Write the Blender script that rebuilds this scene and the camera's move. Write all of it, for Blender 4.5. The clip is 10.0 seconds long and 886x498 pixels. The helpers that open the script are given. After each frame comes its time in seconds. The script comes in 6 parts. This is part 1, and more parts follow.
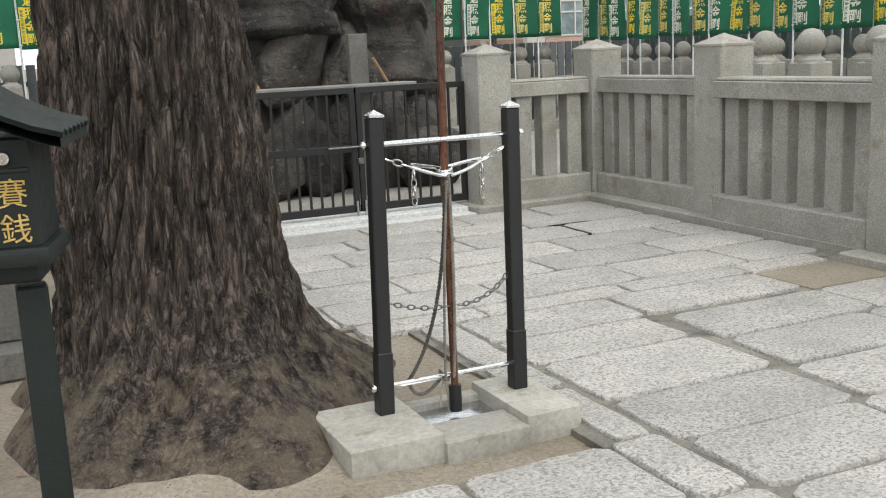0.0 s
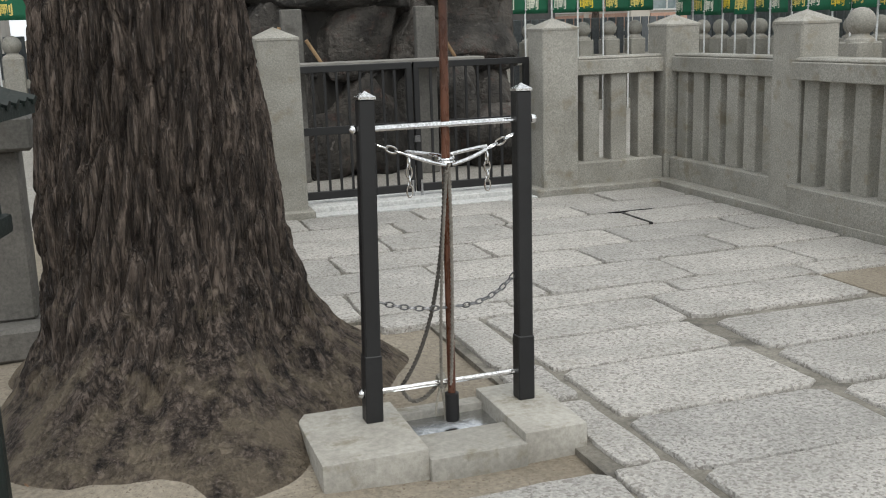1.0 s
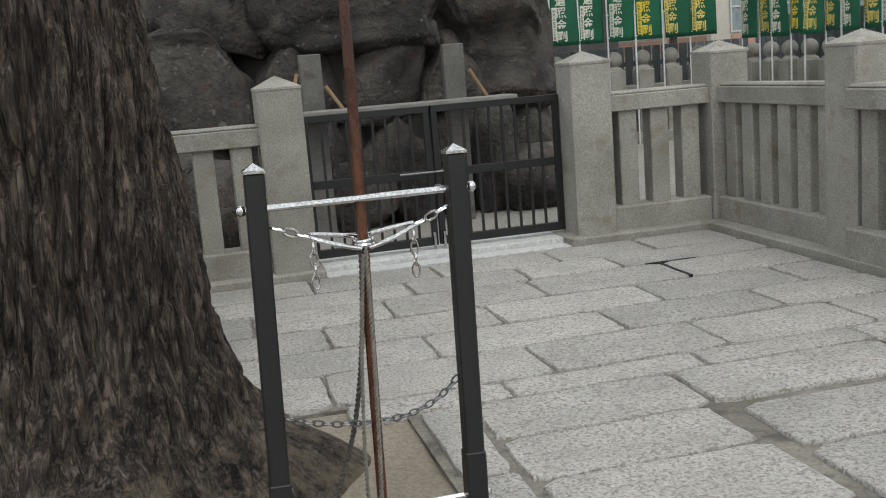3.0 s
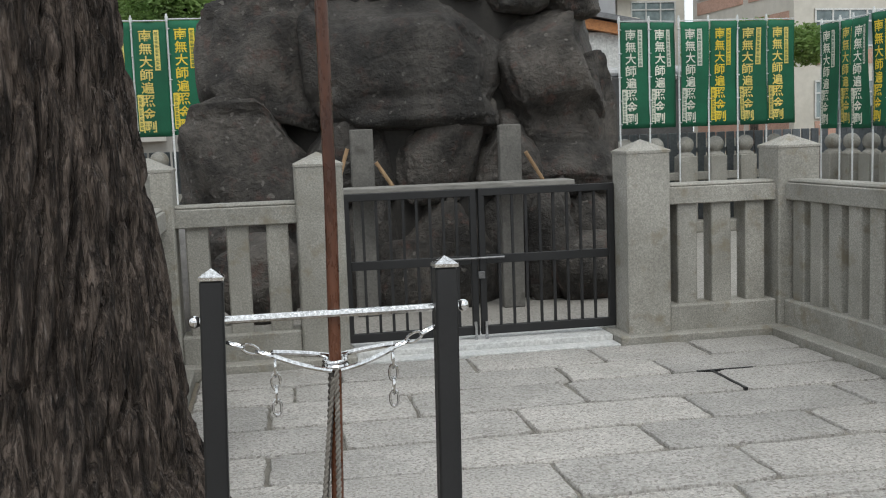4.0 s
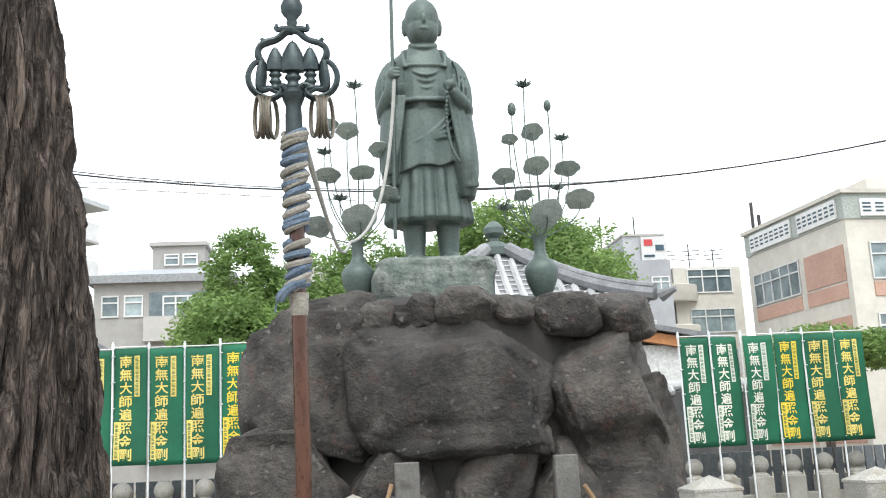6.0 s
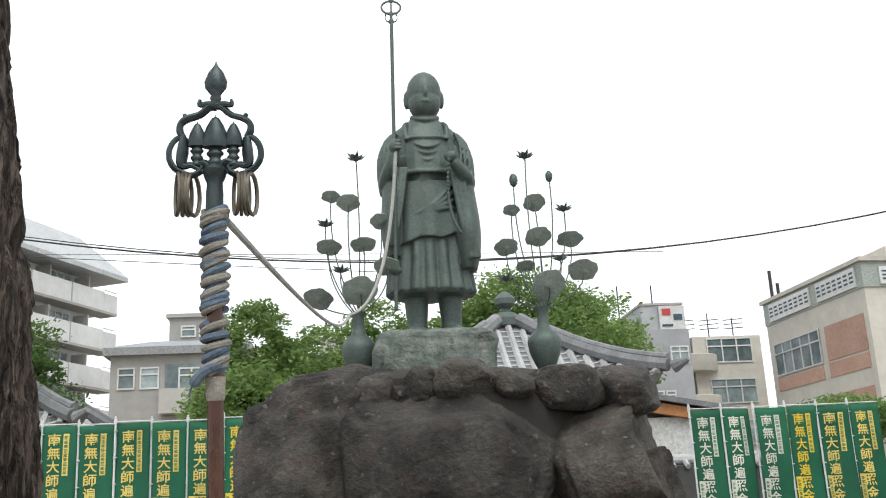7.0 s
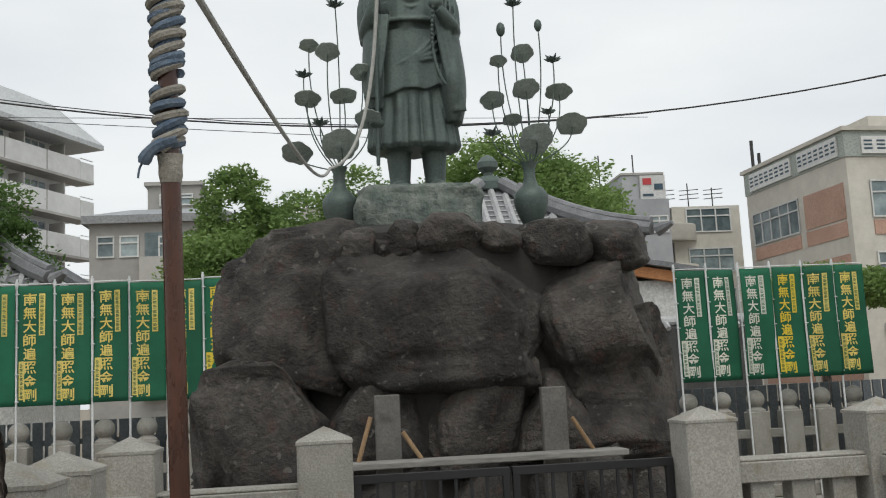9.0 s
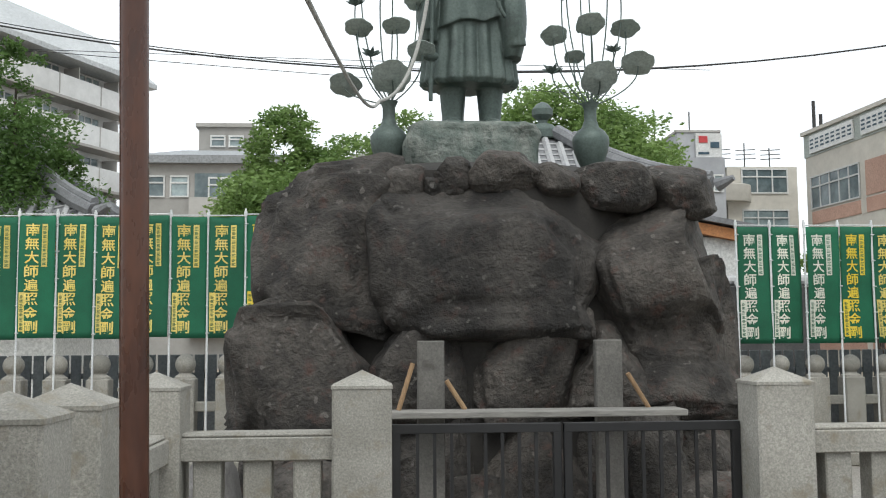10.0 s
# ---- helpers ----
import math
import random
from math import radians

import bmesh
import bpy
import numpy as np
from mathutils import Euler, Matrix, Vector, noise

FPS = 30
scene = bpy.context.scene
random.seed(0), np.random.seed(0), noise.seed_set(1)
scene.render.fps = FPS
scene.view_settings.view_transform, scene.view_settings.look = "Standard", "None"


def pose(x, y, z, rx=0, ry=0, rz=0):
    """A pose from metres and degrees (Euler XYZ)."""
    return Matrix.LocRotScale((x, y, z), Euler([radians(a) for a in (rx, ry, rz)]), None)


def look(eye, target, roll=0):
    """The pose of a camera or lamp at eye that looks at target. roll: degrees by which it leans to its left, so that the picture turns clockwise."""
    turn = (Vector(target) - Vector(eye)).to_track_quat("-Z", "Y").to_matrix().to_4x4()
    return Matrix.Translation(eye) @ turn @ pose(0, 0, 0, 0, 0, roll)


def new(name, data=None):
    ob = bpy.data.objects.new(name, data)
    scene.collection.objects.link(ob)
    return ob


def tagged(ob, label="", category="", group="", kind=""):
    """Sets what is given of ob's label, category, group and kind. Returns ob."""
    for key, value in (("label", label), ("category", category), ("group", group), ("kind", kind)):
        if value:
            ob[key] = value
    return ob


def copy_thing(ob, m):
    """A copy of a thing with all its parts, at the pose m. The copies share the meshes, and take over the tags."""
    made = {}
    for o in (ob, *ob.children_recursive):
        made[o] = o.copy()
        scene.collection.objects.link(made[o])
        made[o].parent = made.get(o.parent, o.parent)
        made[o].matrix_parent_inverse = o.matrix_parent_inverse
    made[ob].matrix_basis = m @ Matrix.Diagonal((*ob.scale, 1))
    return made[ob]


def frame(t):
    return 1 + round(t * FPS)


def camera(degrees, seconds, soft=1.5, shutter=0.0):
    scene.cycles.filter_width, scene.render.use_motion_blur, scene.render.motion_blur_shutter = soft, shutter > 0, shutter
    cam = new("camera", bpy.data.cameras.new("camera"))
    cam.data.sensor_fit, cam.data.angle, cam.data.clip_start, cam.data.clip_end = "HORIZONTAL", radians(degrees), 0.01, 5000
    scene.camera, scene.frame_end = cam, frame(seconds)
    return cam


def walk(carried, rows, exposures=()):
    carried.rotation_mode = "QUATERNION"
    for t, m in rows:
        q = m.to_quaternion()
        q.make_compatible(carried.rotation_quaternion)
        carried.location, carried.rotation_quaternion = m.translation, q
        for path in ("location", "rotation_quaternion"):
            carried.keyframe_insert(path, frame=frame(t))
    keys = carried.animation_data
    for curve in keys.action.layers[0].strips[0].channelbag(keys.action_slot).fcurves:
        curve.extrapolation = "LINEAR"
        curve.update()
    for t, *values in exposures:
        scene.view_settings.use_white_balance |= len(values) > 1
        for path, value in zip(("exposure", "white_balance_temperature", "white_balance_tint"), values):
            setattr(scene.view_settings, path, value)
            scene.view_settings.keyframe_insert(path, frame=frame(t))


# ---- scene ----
cam = camera(47.3, 10.0, soft=1.1)
PATH = [
    (0, (0.343, 0.203, 1.375), (1.154, 1.99, 0.987), -2.6),
    (0.5, (0.598, 0.277, 1.371), (1.29, 2.111, 0.975), -0.7),
    (1, (0.8, 0.38, 1.373), (1.423, 2.231, 0.941), -1.9),
    (1.5, (0.966, 0.509, 1.366), (1.592, 2.359, 0.936), -2.3),
    (2, (1.156, 0.634, 1.345), (1.701, 2.506, 0.901), -1.7),
    (2.2, (1.238, 0.674, 1.355), (1.734, 2.565, 0.931), -1.9),
    (3.3, (1.54, 0.983, 1.405), (2.005, 2.9, 1.078), -5.0),
    (3.5, (1.595, 1.064, 1.416), (2.06, 2.987, 1.121), -4.8),
    (4, (1.763, 1.197, 1.451), (2.097, 3.157, 1.235), -2.1),
    (4.5, (1.867, 1.296, 1.495), (2.135, 3.275, 1.388), -2.1),
    (5, (1.901, 1.46, 1.554), (2.164, 3.442, 1.625), -2.4),
    (5.5, (1.907, 1.574, 1.598), (2.183, 3.543, 1.809), -3.6),
    (6, (1.955, 1.613, 1.638), (2.188, 3.561, 2.027), -2.8),
    (6.2, (1.988, 1.615, 1.655), (2.197, 3.546, 2.133), -2.7),
    (7.3, (2.161, 1.699, 1.665), (2.36, 3.618, 2.191), -2.9),
    (7.5, (2.156, 1.717, 1.646), (2.365, 3.639, 2.157), -3.1),
    (8, (2.188, 1.735, 1.645), (2.387, 3.672, 2.1), -2.8),
    (8.5, (2.184, 1.803, 1.579), (2.388, 3.773, 1.854), -3.2),
    (9, (2.133, 2.018, 1.573), (2.364, 3.986, 1.848), -2.9),
    (9.5, (2.117, 2.239, 1.544), (2.343, 4.219, 1.716), -2.8),
    (10, (2.153, 2.513, 1.542), (2.289, 4.5, 1.726), -0.4),
]
EXPOSURES = [(0, -0.1, 6500, 6), (0.5, -0.25, 6500, 6), (1, -0.42, 6450, 6), (2, -0.54, 6400, 6), (3.5, -0.64, 6350, 6), (4.5, -0.2, 6250, 6), (5.5, 0.44, 6250, 7), (6.2, 0.4, 6300, 7), (7.5, -0.62, 6500, 7), (8.5, -0.80, 6500, 7), (9.5, -0.6, 6500, 6), (10, -0.30, 6350, 6)]


walk(cam, [(t, look(eye, target, roll)) for t, eye, target, roll in PATH], exposures=EXPOSURES)

# ---- sky and sun: an overcast day ----
world = bpy.data.worlds.new("overcast_sky")
scene.world = world
world.use_nodes = True
wn, wl = world.node_tree.nodes, world.node_tree.links
wn.clear()
w_out, w_bg = wn.new("ShaderNodeOutputWorld"), wn.new("ShaderNodeBackground")
w_sky = wn.new("ShaderNodeTexSky")
w_sky.sky_type, w_sky.sun_disc = "NISHITA", False
w_sky.sun_elevation, w_sky.sun_rotation = radians(57), radians(177)
w_sky.air_density, w_sky.dust_density = 1.0, 3.0
w_co, w_map = wn.new("ShaderNodeTexCoord"), wn.new("ShaderNodeMapping")
w_map.inputs["Scale"].default_value = (1.0, 1.0, 3.0)
w_noise, w_ramp = wn.new("ShaderNodeTexNoise"), wn.new("ShaderNodeValToRGB")
w_noise.inputs["Scale"].default_value, w_noise.inputs["Detail"].default_value = 2.2, 6.0
w_ramp.color_ramp.elements[0].position, w_ramp.color_ramp.elements[1].position = 0.3, 0.75
w_ramp.color_ramp.elements[0].color = (9.6, 9.9, 10.5, 1)
w_ramp.color_ramp.elements[1].color = (12.6, 12.6, 12.6, 1)
w_mix = wn.new("ShaderNodeMix")
w_mix.data_type = "RGBA"
w_mix.inputs["Factor"].default_value = 0.9
wl.new(w_co.outputs["Generated"], w_map.inputs["Vector"])
wl.new(w_map.outputs["Vector"], w_noise.inputs["Vector"])
wl.new(w_noise.outputs["Fac"], w_ramp.inputs["Fac"])
wl.new(w_sky.outputs["Color"], w_mix.inputs["A"])
wl.new(w_ramp.outputs["Color"], w_mix.inputs["B"])
wl.new(w_mix.outputs["Result"], w_bg.inputs["Color"])
w_bg.inputs["Strength"].default_value = 0.142
wl.new(w_bg.outputs["Background"], w_out.inputs["Surface"])

sun = new("sun", bpy.data.lights.new("sun", "SUN"))
sun.data.energy, sun.data.angle, sun.data.color = 1.9, radians(35), (1.0, 0.97, 0.92)
sun.matrix_world = look((1, -17, 26), (0, 0, 0))


# ---- materials ----
def surface(name, c1, c2, grain=60.0, patch=1.2, rough=0.8, metal=0.0, bump=0.25, fleck=None, fleck_scale=140.0, fleck_at=0.62, vary=0.12, stretch=(1, 1, 1), stain=None, stain_at=0.6, deep=0.01, edge=(0.35, 0.68), grit=0.55):
    """A two-scale weathered surface: broad patches between c1 and c2, fine grain, optional flecks and stains, relief."""
    m = bpy.data.materials.new(name)
    m.use_nodes = True
    n, l = m.node_tree.nodes, m.node_tree.links
    b = n["Principled BSDF"]
    co, info, mp = n.new("ShaderNodeTexCoord"), n.new("ShaderNodeObjectInfo"), n.new("ShaderNodeMapping")
    mul = n.new("ShaderNodeMath")
    mul.operation = "MULTIPLY"
    mul.inputs[1].default_value = 37.0
    l.new(info.outputs["Random"], mul.inputs[0])
    l.new(mul.outputs[0], mp.inputs["Location"])
    mp.inputs["Scale"].default_value = stretch
    l.new(co.outputs["Object"], mp.inputs["Vector"])

    def noise_node(scale, detail, rough_=0.6):
        t = n.new("ShaderNodeTexNoise")
        t.inputs["Scale"].default_value, t.inputs["Detail"].default_value, t.inputs["Roughness"].default_value = scale, detail, rough_
        l.new(mp.outputs["Vector"], t.inputs["Vector"])
        return t

    def ramp(src, p0, p1, v0=(0, 0, 0, 1), v1=(1, 1, 1, 1)):
        r = n.new("ShaderNodeValToRGB")
        r.color_ramp.elements[0].position, r.color_ramp.elements[1].position = p0, p1
        r.color_ramp.elements[0].color, r.color_ramp.elements[1].color = v0, v1
        l.new(src, r.inputs["Fac"])
        return r.outputs["Color"]

    def mix(kind, fac, a, c):
        x = n.new("ShaderNodeMix")
        x.data_type, x.blend_type = "RGBA", kind
        for value, key in ((fac, "Factor"), (a, "A"), (c, "B")):
            if isinstance(value, (int, float)):
                x.inputs[key].default_value = value
            elif isinstance(value, tuple):
                x.inputs[key].default_value = (*value[:3], 1)
            else:
                l.new(value, x.inputs[key])
        return x.outputs["Result"]

    broad, fine = noise_node(patch, 4), noise_node(grain, 3, 0.7)
    col = mix("MIX", ramp(broad.outputs["Fac"], *edge), c1, c2)
    col = mix("MULTIPLY", 0.75, col, ramp(fine.outputs["Fac"], 0.3, 0.65, (grit, grit, grit, 1), (1.12, 1.12, 1.12, 1)))
    if fleck:
        fl = noise_node(fleck_scale, 1)
        col = mix("MIX", ramp(fl.outputs["Fac"], fleck_at, fleck_at + 0.04), col, fleck)
    if stain:
        st = noise_node(patch * 2.3, 5, 0.7)
        col = mix("MIX", ramp(st.outputs["Fac"], stain_at, stain_at + 0.15), col, stain)
    if vary:
        col = mix("MULTIPLY", 1.0, col, ramp(info.outputs["Random"], 0, 1, (1 - vary, 1 - vary, 1 - vary, 1), (1 + vary, 1 + vary * 0.9, 1 + vary * 0.8, 1)))
    l.new(col, b.inputs["Base Color"])
    b.inputs["Metallic"].default_value = metal
    l.new(ramp(fine.outputs["Fac"], 0.2, 0.8, (max(rough - 0.12, 0.03),) * 3 + (1,), (min(rough + 0.1, 1),) * 3 + (1,)), b.inputs["Roughness"])
    if bump:
        bp = n.new("ShaderNodeBump")
        bp.inputs["Strength"].default_value, bp.inputs["Distance"].default_value = bump, deep
        both = n.new("ShaderNodeMath")
        both.operation = "ADD"
        mid = noise_node(grain * 0.22, 4)
        l.new(fine.outputs["Fac"], both.inputs[0])
        l.new(mid.outputs["Fac"], both.inputs[1])
        l.new(both.outputs[0], bp.inputs["Height"])
        l.new(bp.outputs["Normal"], b.inputs["Normal"])
    return m


GRANITE = surface("fence_granite", (0.285, 0.274, 0.24), (0.405, 0.39, 0.35), grain=90, patch=2.6, rough=0.9, bump=0.15, fleck=(0.20, 0.195, 0.185), fleck_scale=260, fleck_at=0.6, vary=0.07, stain=(0.215, 0.19, 0.145), stain_at=0.55, grit=0.42)
PAVING = surface("paving_granite", (0.43, 0.415, 0.39), (0.56, 0.535, 0.505), grain=70, patch=3.0, rough=0.88, bump=1.0, deep=0.014, fleck=(0.265, 0.247, 0.228), fleck_scale=62, fleck_at=0.57, vary=0.14, stain=(0.31, 0.29, 0.26), stain_at=0.6, grit=0.42)
MORTAR = surface("joint_mortar", (0.17, 0.155, 0.13), (0.30, 0.28, 0.24), grain=60, patch=3, rough=0.95, bump=0.5, stain=(0.10, 0.092, 0.08), stain_at=0.5)
CONCRETE = surface("concrete", (0.30, 0.285, 0.255), (0.385, 0.37, 0.335), grain=45, patch=4, rough=0.9, bump=0.25, stain=(0.215, 0.195, 0.15), stain_at=0.54, grit=0.72)
SILL = surface("pale_concrete", (0.50, 0.51, 0.51), (0.58, 0.58, 0.57), grain=40, patch=3, rough=0.85, bump=0.15)
DIRT = surface("packed_earth", (0.22, 0.185, 0.14), (0.31, 0.27, 0.215), grain=50, patch=1.4, rough=0.97, bump=0.7, fleck=(0.15, 0.12, 0.09), fleck_scale=70, fleck_at=0.66, vary=0)

def bark_material():
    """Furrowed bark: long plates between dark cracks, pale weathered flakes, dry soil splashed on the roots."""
    m = bpy.data.materials.new("bark")
    m.use_nodes = True
    n, l = m.node_tree.nodes, m.node_tree.links
    b = n["Principled BSDF"]
    co, mp = n.new("ShaderNodeTexCoord"), n.new("ShaderNodeMapping")
    mp.inputs["Scale"].default_value = (1, 1, 0.12)
    l.new(co.outputs["Object"], mp.inputs["Vector"])

    def noisy(scale, detail, src=mp.outputs["Vector"]):
        t = n.new("ShaderNodeTexNoise")
        t.inputs["Scale"].default_value, t.inputs["Detail"].default_value, t.inputs["Roughness"].default_value = scale, detail, 0.65
        l.new(src, t.inputs["Vector"])
        return t

    def ramp(src, p0, p1, v0, v1):
        r = n.new("ShaderNodeValToRGB")
        r.color_ramp.elements[0].position, r.color_ramp.elements[1].position = p0, p1
        r.color_ramp.elements[0].color, r.color_ramp.elements[1].color = (*v0, 1), (*v1, 1)
        l.new(src, r.inputs["Fac"])
        return r.outputs["Color"]

    def mix(kind, fac, a, c):
        x = n.new("ShaderNodeMix")
        x.data_type, x.blend_type = "RGBA", kind
        for value, key in ((fac, "Factor"), (a, "A"), (c, "B")):
            if isinstance(value, float):
                x.inputs[key].default_value = value
            elif isinstance(value, tuple):
                x.inputs[key].default_value = (*value, 1)
            else:
                l.new(value, x.inputs[key])
        return x.outputs["Result"]

    def calc(kind, a, c):
        x = n.new("ShaderNodeMath")
        x.operation = kind
        for value, key in ((a, 0), (c, 1)):
            if isinstance(value, float):
                x.inputs[key].default_value = value
            else:
                l.new(value, x.inputs[key])
        return x.outputs[0]

    bent = n.new("ShaderNodeVectorMath")
    bent.operation = "MULTIPLY_ADD"
    l.new(noisy(14, 5).outputs["Color"], bent.inputs[0])
    bent.inputs[1].default_value = (0.16, 0.16, 0.06)
    l.new(mp.outputs["Vector"], bent.inputs[2])
    plate, chip = n.new("ShaderNodeTexVoronoi"), n.new("ShaderNodeTexVoronoi")
    plate.feature, chip.feature = "DISTANCE_TO_EDGE", "F1"
    plate.inputs["Scale"].default_value, chip.inputs["Scale"].default_value = 30, 80
    l.new(bent.outputs[0], plate.inputs["Vector"])
    l.new(bent.outputs[0], chip.inputs["Vector"])
    tone, fine = noisy(27, 6), noisy(110, 4)
    col = mix("MIX", ramp(tone.outputs["Fac"], 0.38, 0.62, (0, 0, 0), (1, 1, 1)), (0.027, 0.0205, 0.0172), (0.178, 0.141, 0.118))
    col = mix("MULTIPLY", 0.4, col, ramp(chip.outputs["Color"], 0.1, 0.9, (0.35, 0.33, 0.32), (1.35, 1.33, 1.3)))
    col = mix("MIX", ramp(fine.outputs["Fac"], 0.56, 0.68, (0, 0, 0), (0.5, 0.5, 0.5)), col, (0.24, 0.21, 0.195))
    col = mix("MULTIPLY", 0.6, col, ramp(plate.outputs["Distance"], 0.0, 0.22, (0.10, 0.085, 0.08), (1, 1, 1)))
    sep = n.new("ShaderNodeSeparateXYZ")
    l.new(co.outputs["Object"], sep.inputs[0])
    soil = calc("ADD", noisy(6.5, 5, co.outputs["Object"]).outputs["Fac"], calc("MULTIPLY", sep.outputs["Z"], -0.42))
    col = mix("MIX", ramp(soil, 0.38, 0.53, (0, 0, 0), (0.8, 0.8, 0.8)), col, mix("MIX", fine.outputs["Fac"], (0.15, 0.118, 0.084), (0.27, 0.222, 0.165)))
    l.new(col, b.inputs["Base Color"])
    b.inputs["Roughness"].default_value = 0.92
    b.inputs["Specular IOR Level"].default_value = 0.3
    hgt = calc("ADD", calc("MINIMUM", calc("MULTIPLY", plate.outputs["Distance"], 2.0), 0.4), calc("ADD", calc("MULTIPLY", tone.outputs["Fac"], 1.4), calc("MULTIPLY", fine.outputs["Fac"], 0.45)))
    bp = n.new("ShaderNodeBump")
    bp.inputs["Strength"].default_value, bp.inputs["Distance"].default_value = 1.0, 0.03
    l.new(hgt, bp.inputs["Height"])
    l.new(bp.outputs["Normal"], b.inputs["Normal"])
    return m


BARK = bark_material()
ROCK = surface("dark_rock", (0.022, 0.020, 0.018), (0.084, 0.076, 0.068), grain=22, patch=2.7, rough=0.85, bump=0.9, vary=0.28, stain=(0.068, 0.040, 0.033), stain_at=0.56, deep=0.04, edge=(0.38, 0.62), grit=0.35, fleck=(0.105, 0.098, 0.09), fleck_scale=14.0, fleck_at=0.68)
DARK_STONE = surface("dark_worn_stone", (0.13, 0.125, 0.115), (0.19, 0.18, 0.165), grain=60, patch=3, rough=0.9, bump=0.3, stain=(0.09, 0.085, 0.075), stain_at=0.56)
PALE_ROCK = surface("grey_rock", (0.13, 0.125, 0.12), (0.19, 0.185, 0.18), grain=30, patch=1.5, rough=0.9, bump=0.5, stain=(0.16, 0.15, 0.14), stain_at=0.55)
# joint mortar darkened: the shade between the boulders is put into its colour
ROCK_SHADE = surface("shaded_rock_joint", (0.022, 0.020, 0.018), (0.042, 0.039, 0.035), grain=30, patch=2, rough=0.95, bump=0.5)
ROCK_FILL = surface("rock_joint_mortar", (0.075, 0.07, 0.063), (0.115, 0.107, 0.097), grain=30, patch=2, rough=0.95, bump=0.5)
BRONZE = surface("bronze_patina", (0.085, 0.115, 0.105), (0.125, 0.16, 0.145), grain=40, patch=2.0, rough=0.55, metal=0.35, bump=0.15, stain=(0.065, 0.08, 0.075), stain_at=0.55)
# lighter copy of the bronze: ground bounce on leaf undersides is in the colour
LOTUS_BRONZE = surface("bounce_lit_bronze_leaf", (0.34, 0.40, 0.375), (0.43, 0.49, 0.46), grain=40, patch=3.0, rough=0.6, metal=0.25, bump=0.1)
GREEN_STONE = surface("green_stone", (0.09, 0.12, 0.105), (0.24, 0.26, 0.235), grain=18, patch=5.0, rough=0.8, bump=0.9, deep=0.03, stain=(0.06, 0.08, 0.07), stain_at=0.55)
DARK_BRONZE = surface("dark_bronze", (0.03, 0.045, 0.05), (0.055, 0.07, 0.072), grain=70, patch=9, rough=0.4, metal=0.6, bump=0.1)
BLACK = surface("black_paint", (0.008, 0.008, 0.009), (0.014, 0.014, 0.015), grain=90, patch=5, rough=0.5, bump=0.06)
CHROME = surface("chrome", (0.72, 0.72, 0.72), (0.82, 0.82, 0.82), grain=120, patch=10, rough=0.16, metal=1.0, bump=0.02, vary=0)
DULL_STEEL = surface("dull_steel_chain", (0.16, 0.16, 0.165), (0.26, 0.26, 0.265), grain=90, patch=20, rough=0.35, metal=0.9, bump=0.05, vary=0)
STEEL = surface("polished_steel_plate", (0.55, 0.56, 0.58), (0.68, 0.69, 0.70), grain=60, patch=6, rough=0.2, metal=1.0, bump=0.04, vary=0)
POLE_BROWN = surface("brown_lacquer", (0.055, 0.020, 0.012), (0.125, 0.046, 0.022), grain=50, patch=3.0, rough=0.3, bump=0.08, stretch=(1, 1, 0.3), stain=(0.03, 0.012, 0.01), stain_at=0.58)
ROPE_GREY = surface("grey_rope", (0.17, 0.155, 0.135), (0.27, 0.25, 0.22), grain=190, patch=20, rough=0.95, bump=0.5)
ROPE_DARK = surface("dark_weathered_rope", (0.055, 0.05, 0.045), (0.11, 0.10, 0.09), grain=190, patch=20, rough=0.95, bump=0.5)
ROPE_BLUE = surface("faded_blue_rope", (0.085, 0.125, 0.185), (0.15, 0.195, 0.25), grain=170, patch=30, rough=0.9, bump=0.5)
ROPE_CREAM = surface("faded_cream_rope", (0.25, 0.235, 0.20), (0.35, 0.33, 0.29), grain=170, patch=30, rough=0.9, bump=0.5)
ROPE_PALE = surface("pale_rope", (0.34, 0.34, 0.32), (0.44, 0.44, 0.42), grain=150, patch=12, rough=0.85, bump=0.3)
BRASS = surface("dull_brass_rings", (0.12, 0.105, 0.08), (0.20, 0.175, 0.14), grain=80, patch=9, rough=0.45, metal=0.7, bump=0.1)
FLAG_GREEN = surface("green_cloth", (0.008, 0.105, 0.052), (0.012, 0.145, 0.072), grain=300, patch=2.2, rough=0.8, bump=0.1, vary=0.16)
WHITE_INK = surface("white_lettering", (0.66, 0.68, 0.58), (0.76, 0.77, 0.68), grain=90, patch=5, rough=0.8, bump=0)
YELLOW_INK = surface("yellow_lettering", (0.72, 0.55, 0.04), (0.82, 0.64, 0.08), grain=90, patch=5, rough=0.8, bump=0)
CREAM_INK = surface("pale_yellow_lettering", (0.70, 0.57, 0.13), (0.80, 0.67, 0.22), grain=90, patch=5, rough=0.8, bump=0)
WHITE_POLE = surface("white_plastic", (0.66, 0.68, 0.69), (0.76, 0.77, 0.77), grain=90, patch=5, rough=0.45, bump=0.03)
GOLD = surface("gold_lettering", (0.60, 0.42, 0.12), (0.72, 0.53, 0.20), grain=90, patch=20, rough=0.4, metal=0.5, bump=0.05)
BOX_GREEN = surface("black_green_lacquer", (0.003, 0.008, 0.007), (0.005, 0.013, 0.011), grain=80, patch=8, rough=0.62, bump=0.25)
TILE = surface("grey_roof_tile", (0.16, 0.165, 0.175), (0.25, 0.255, 0.265), grain=30, patch=3, rough=0.55, bump=0.2, vary=0.15)
TILE_LIGHT = surface("pale_roof_rib", (0.34, 0.345, 0.355), (0.44, 0.445, 0.45), grain=30, patch=3, rough=0.5, bump=0.2, vary=0.12)
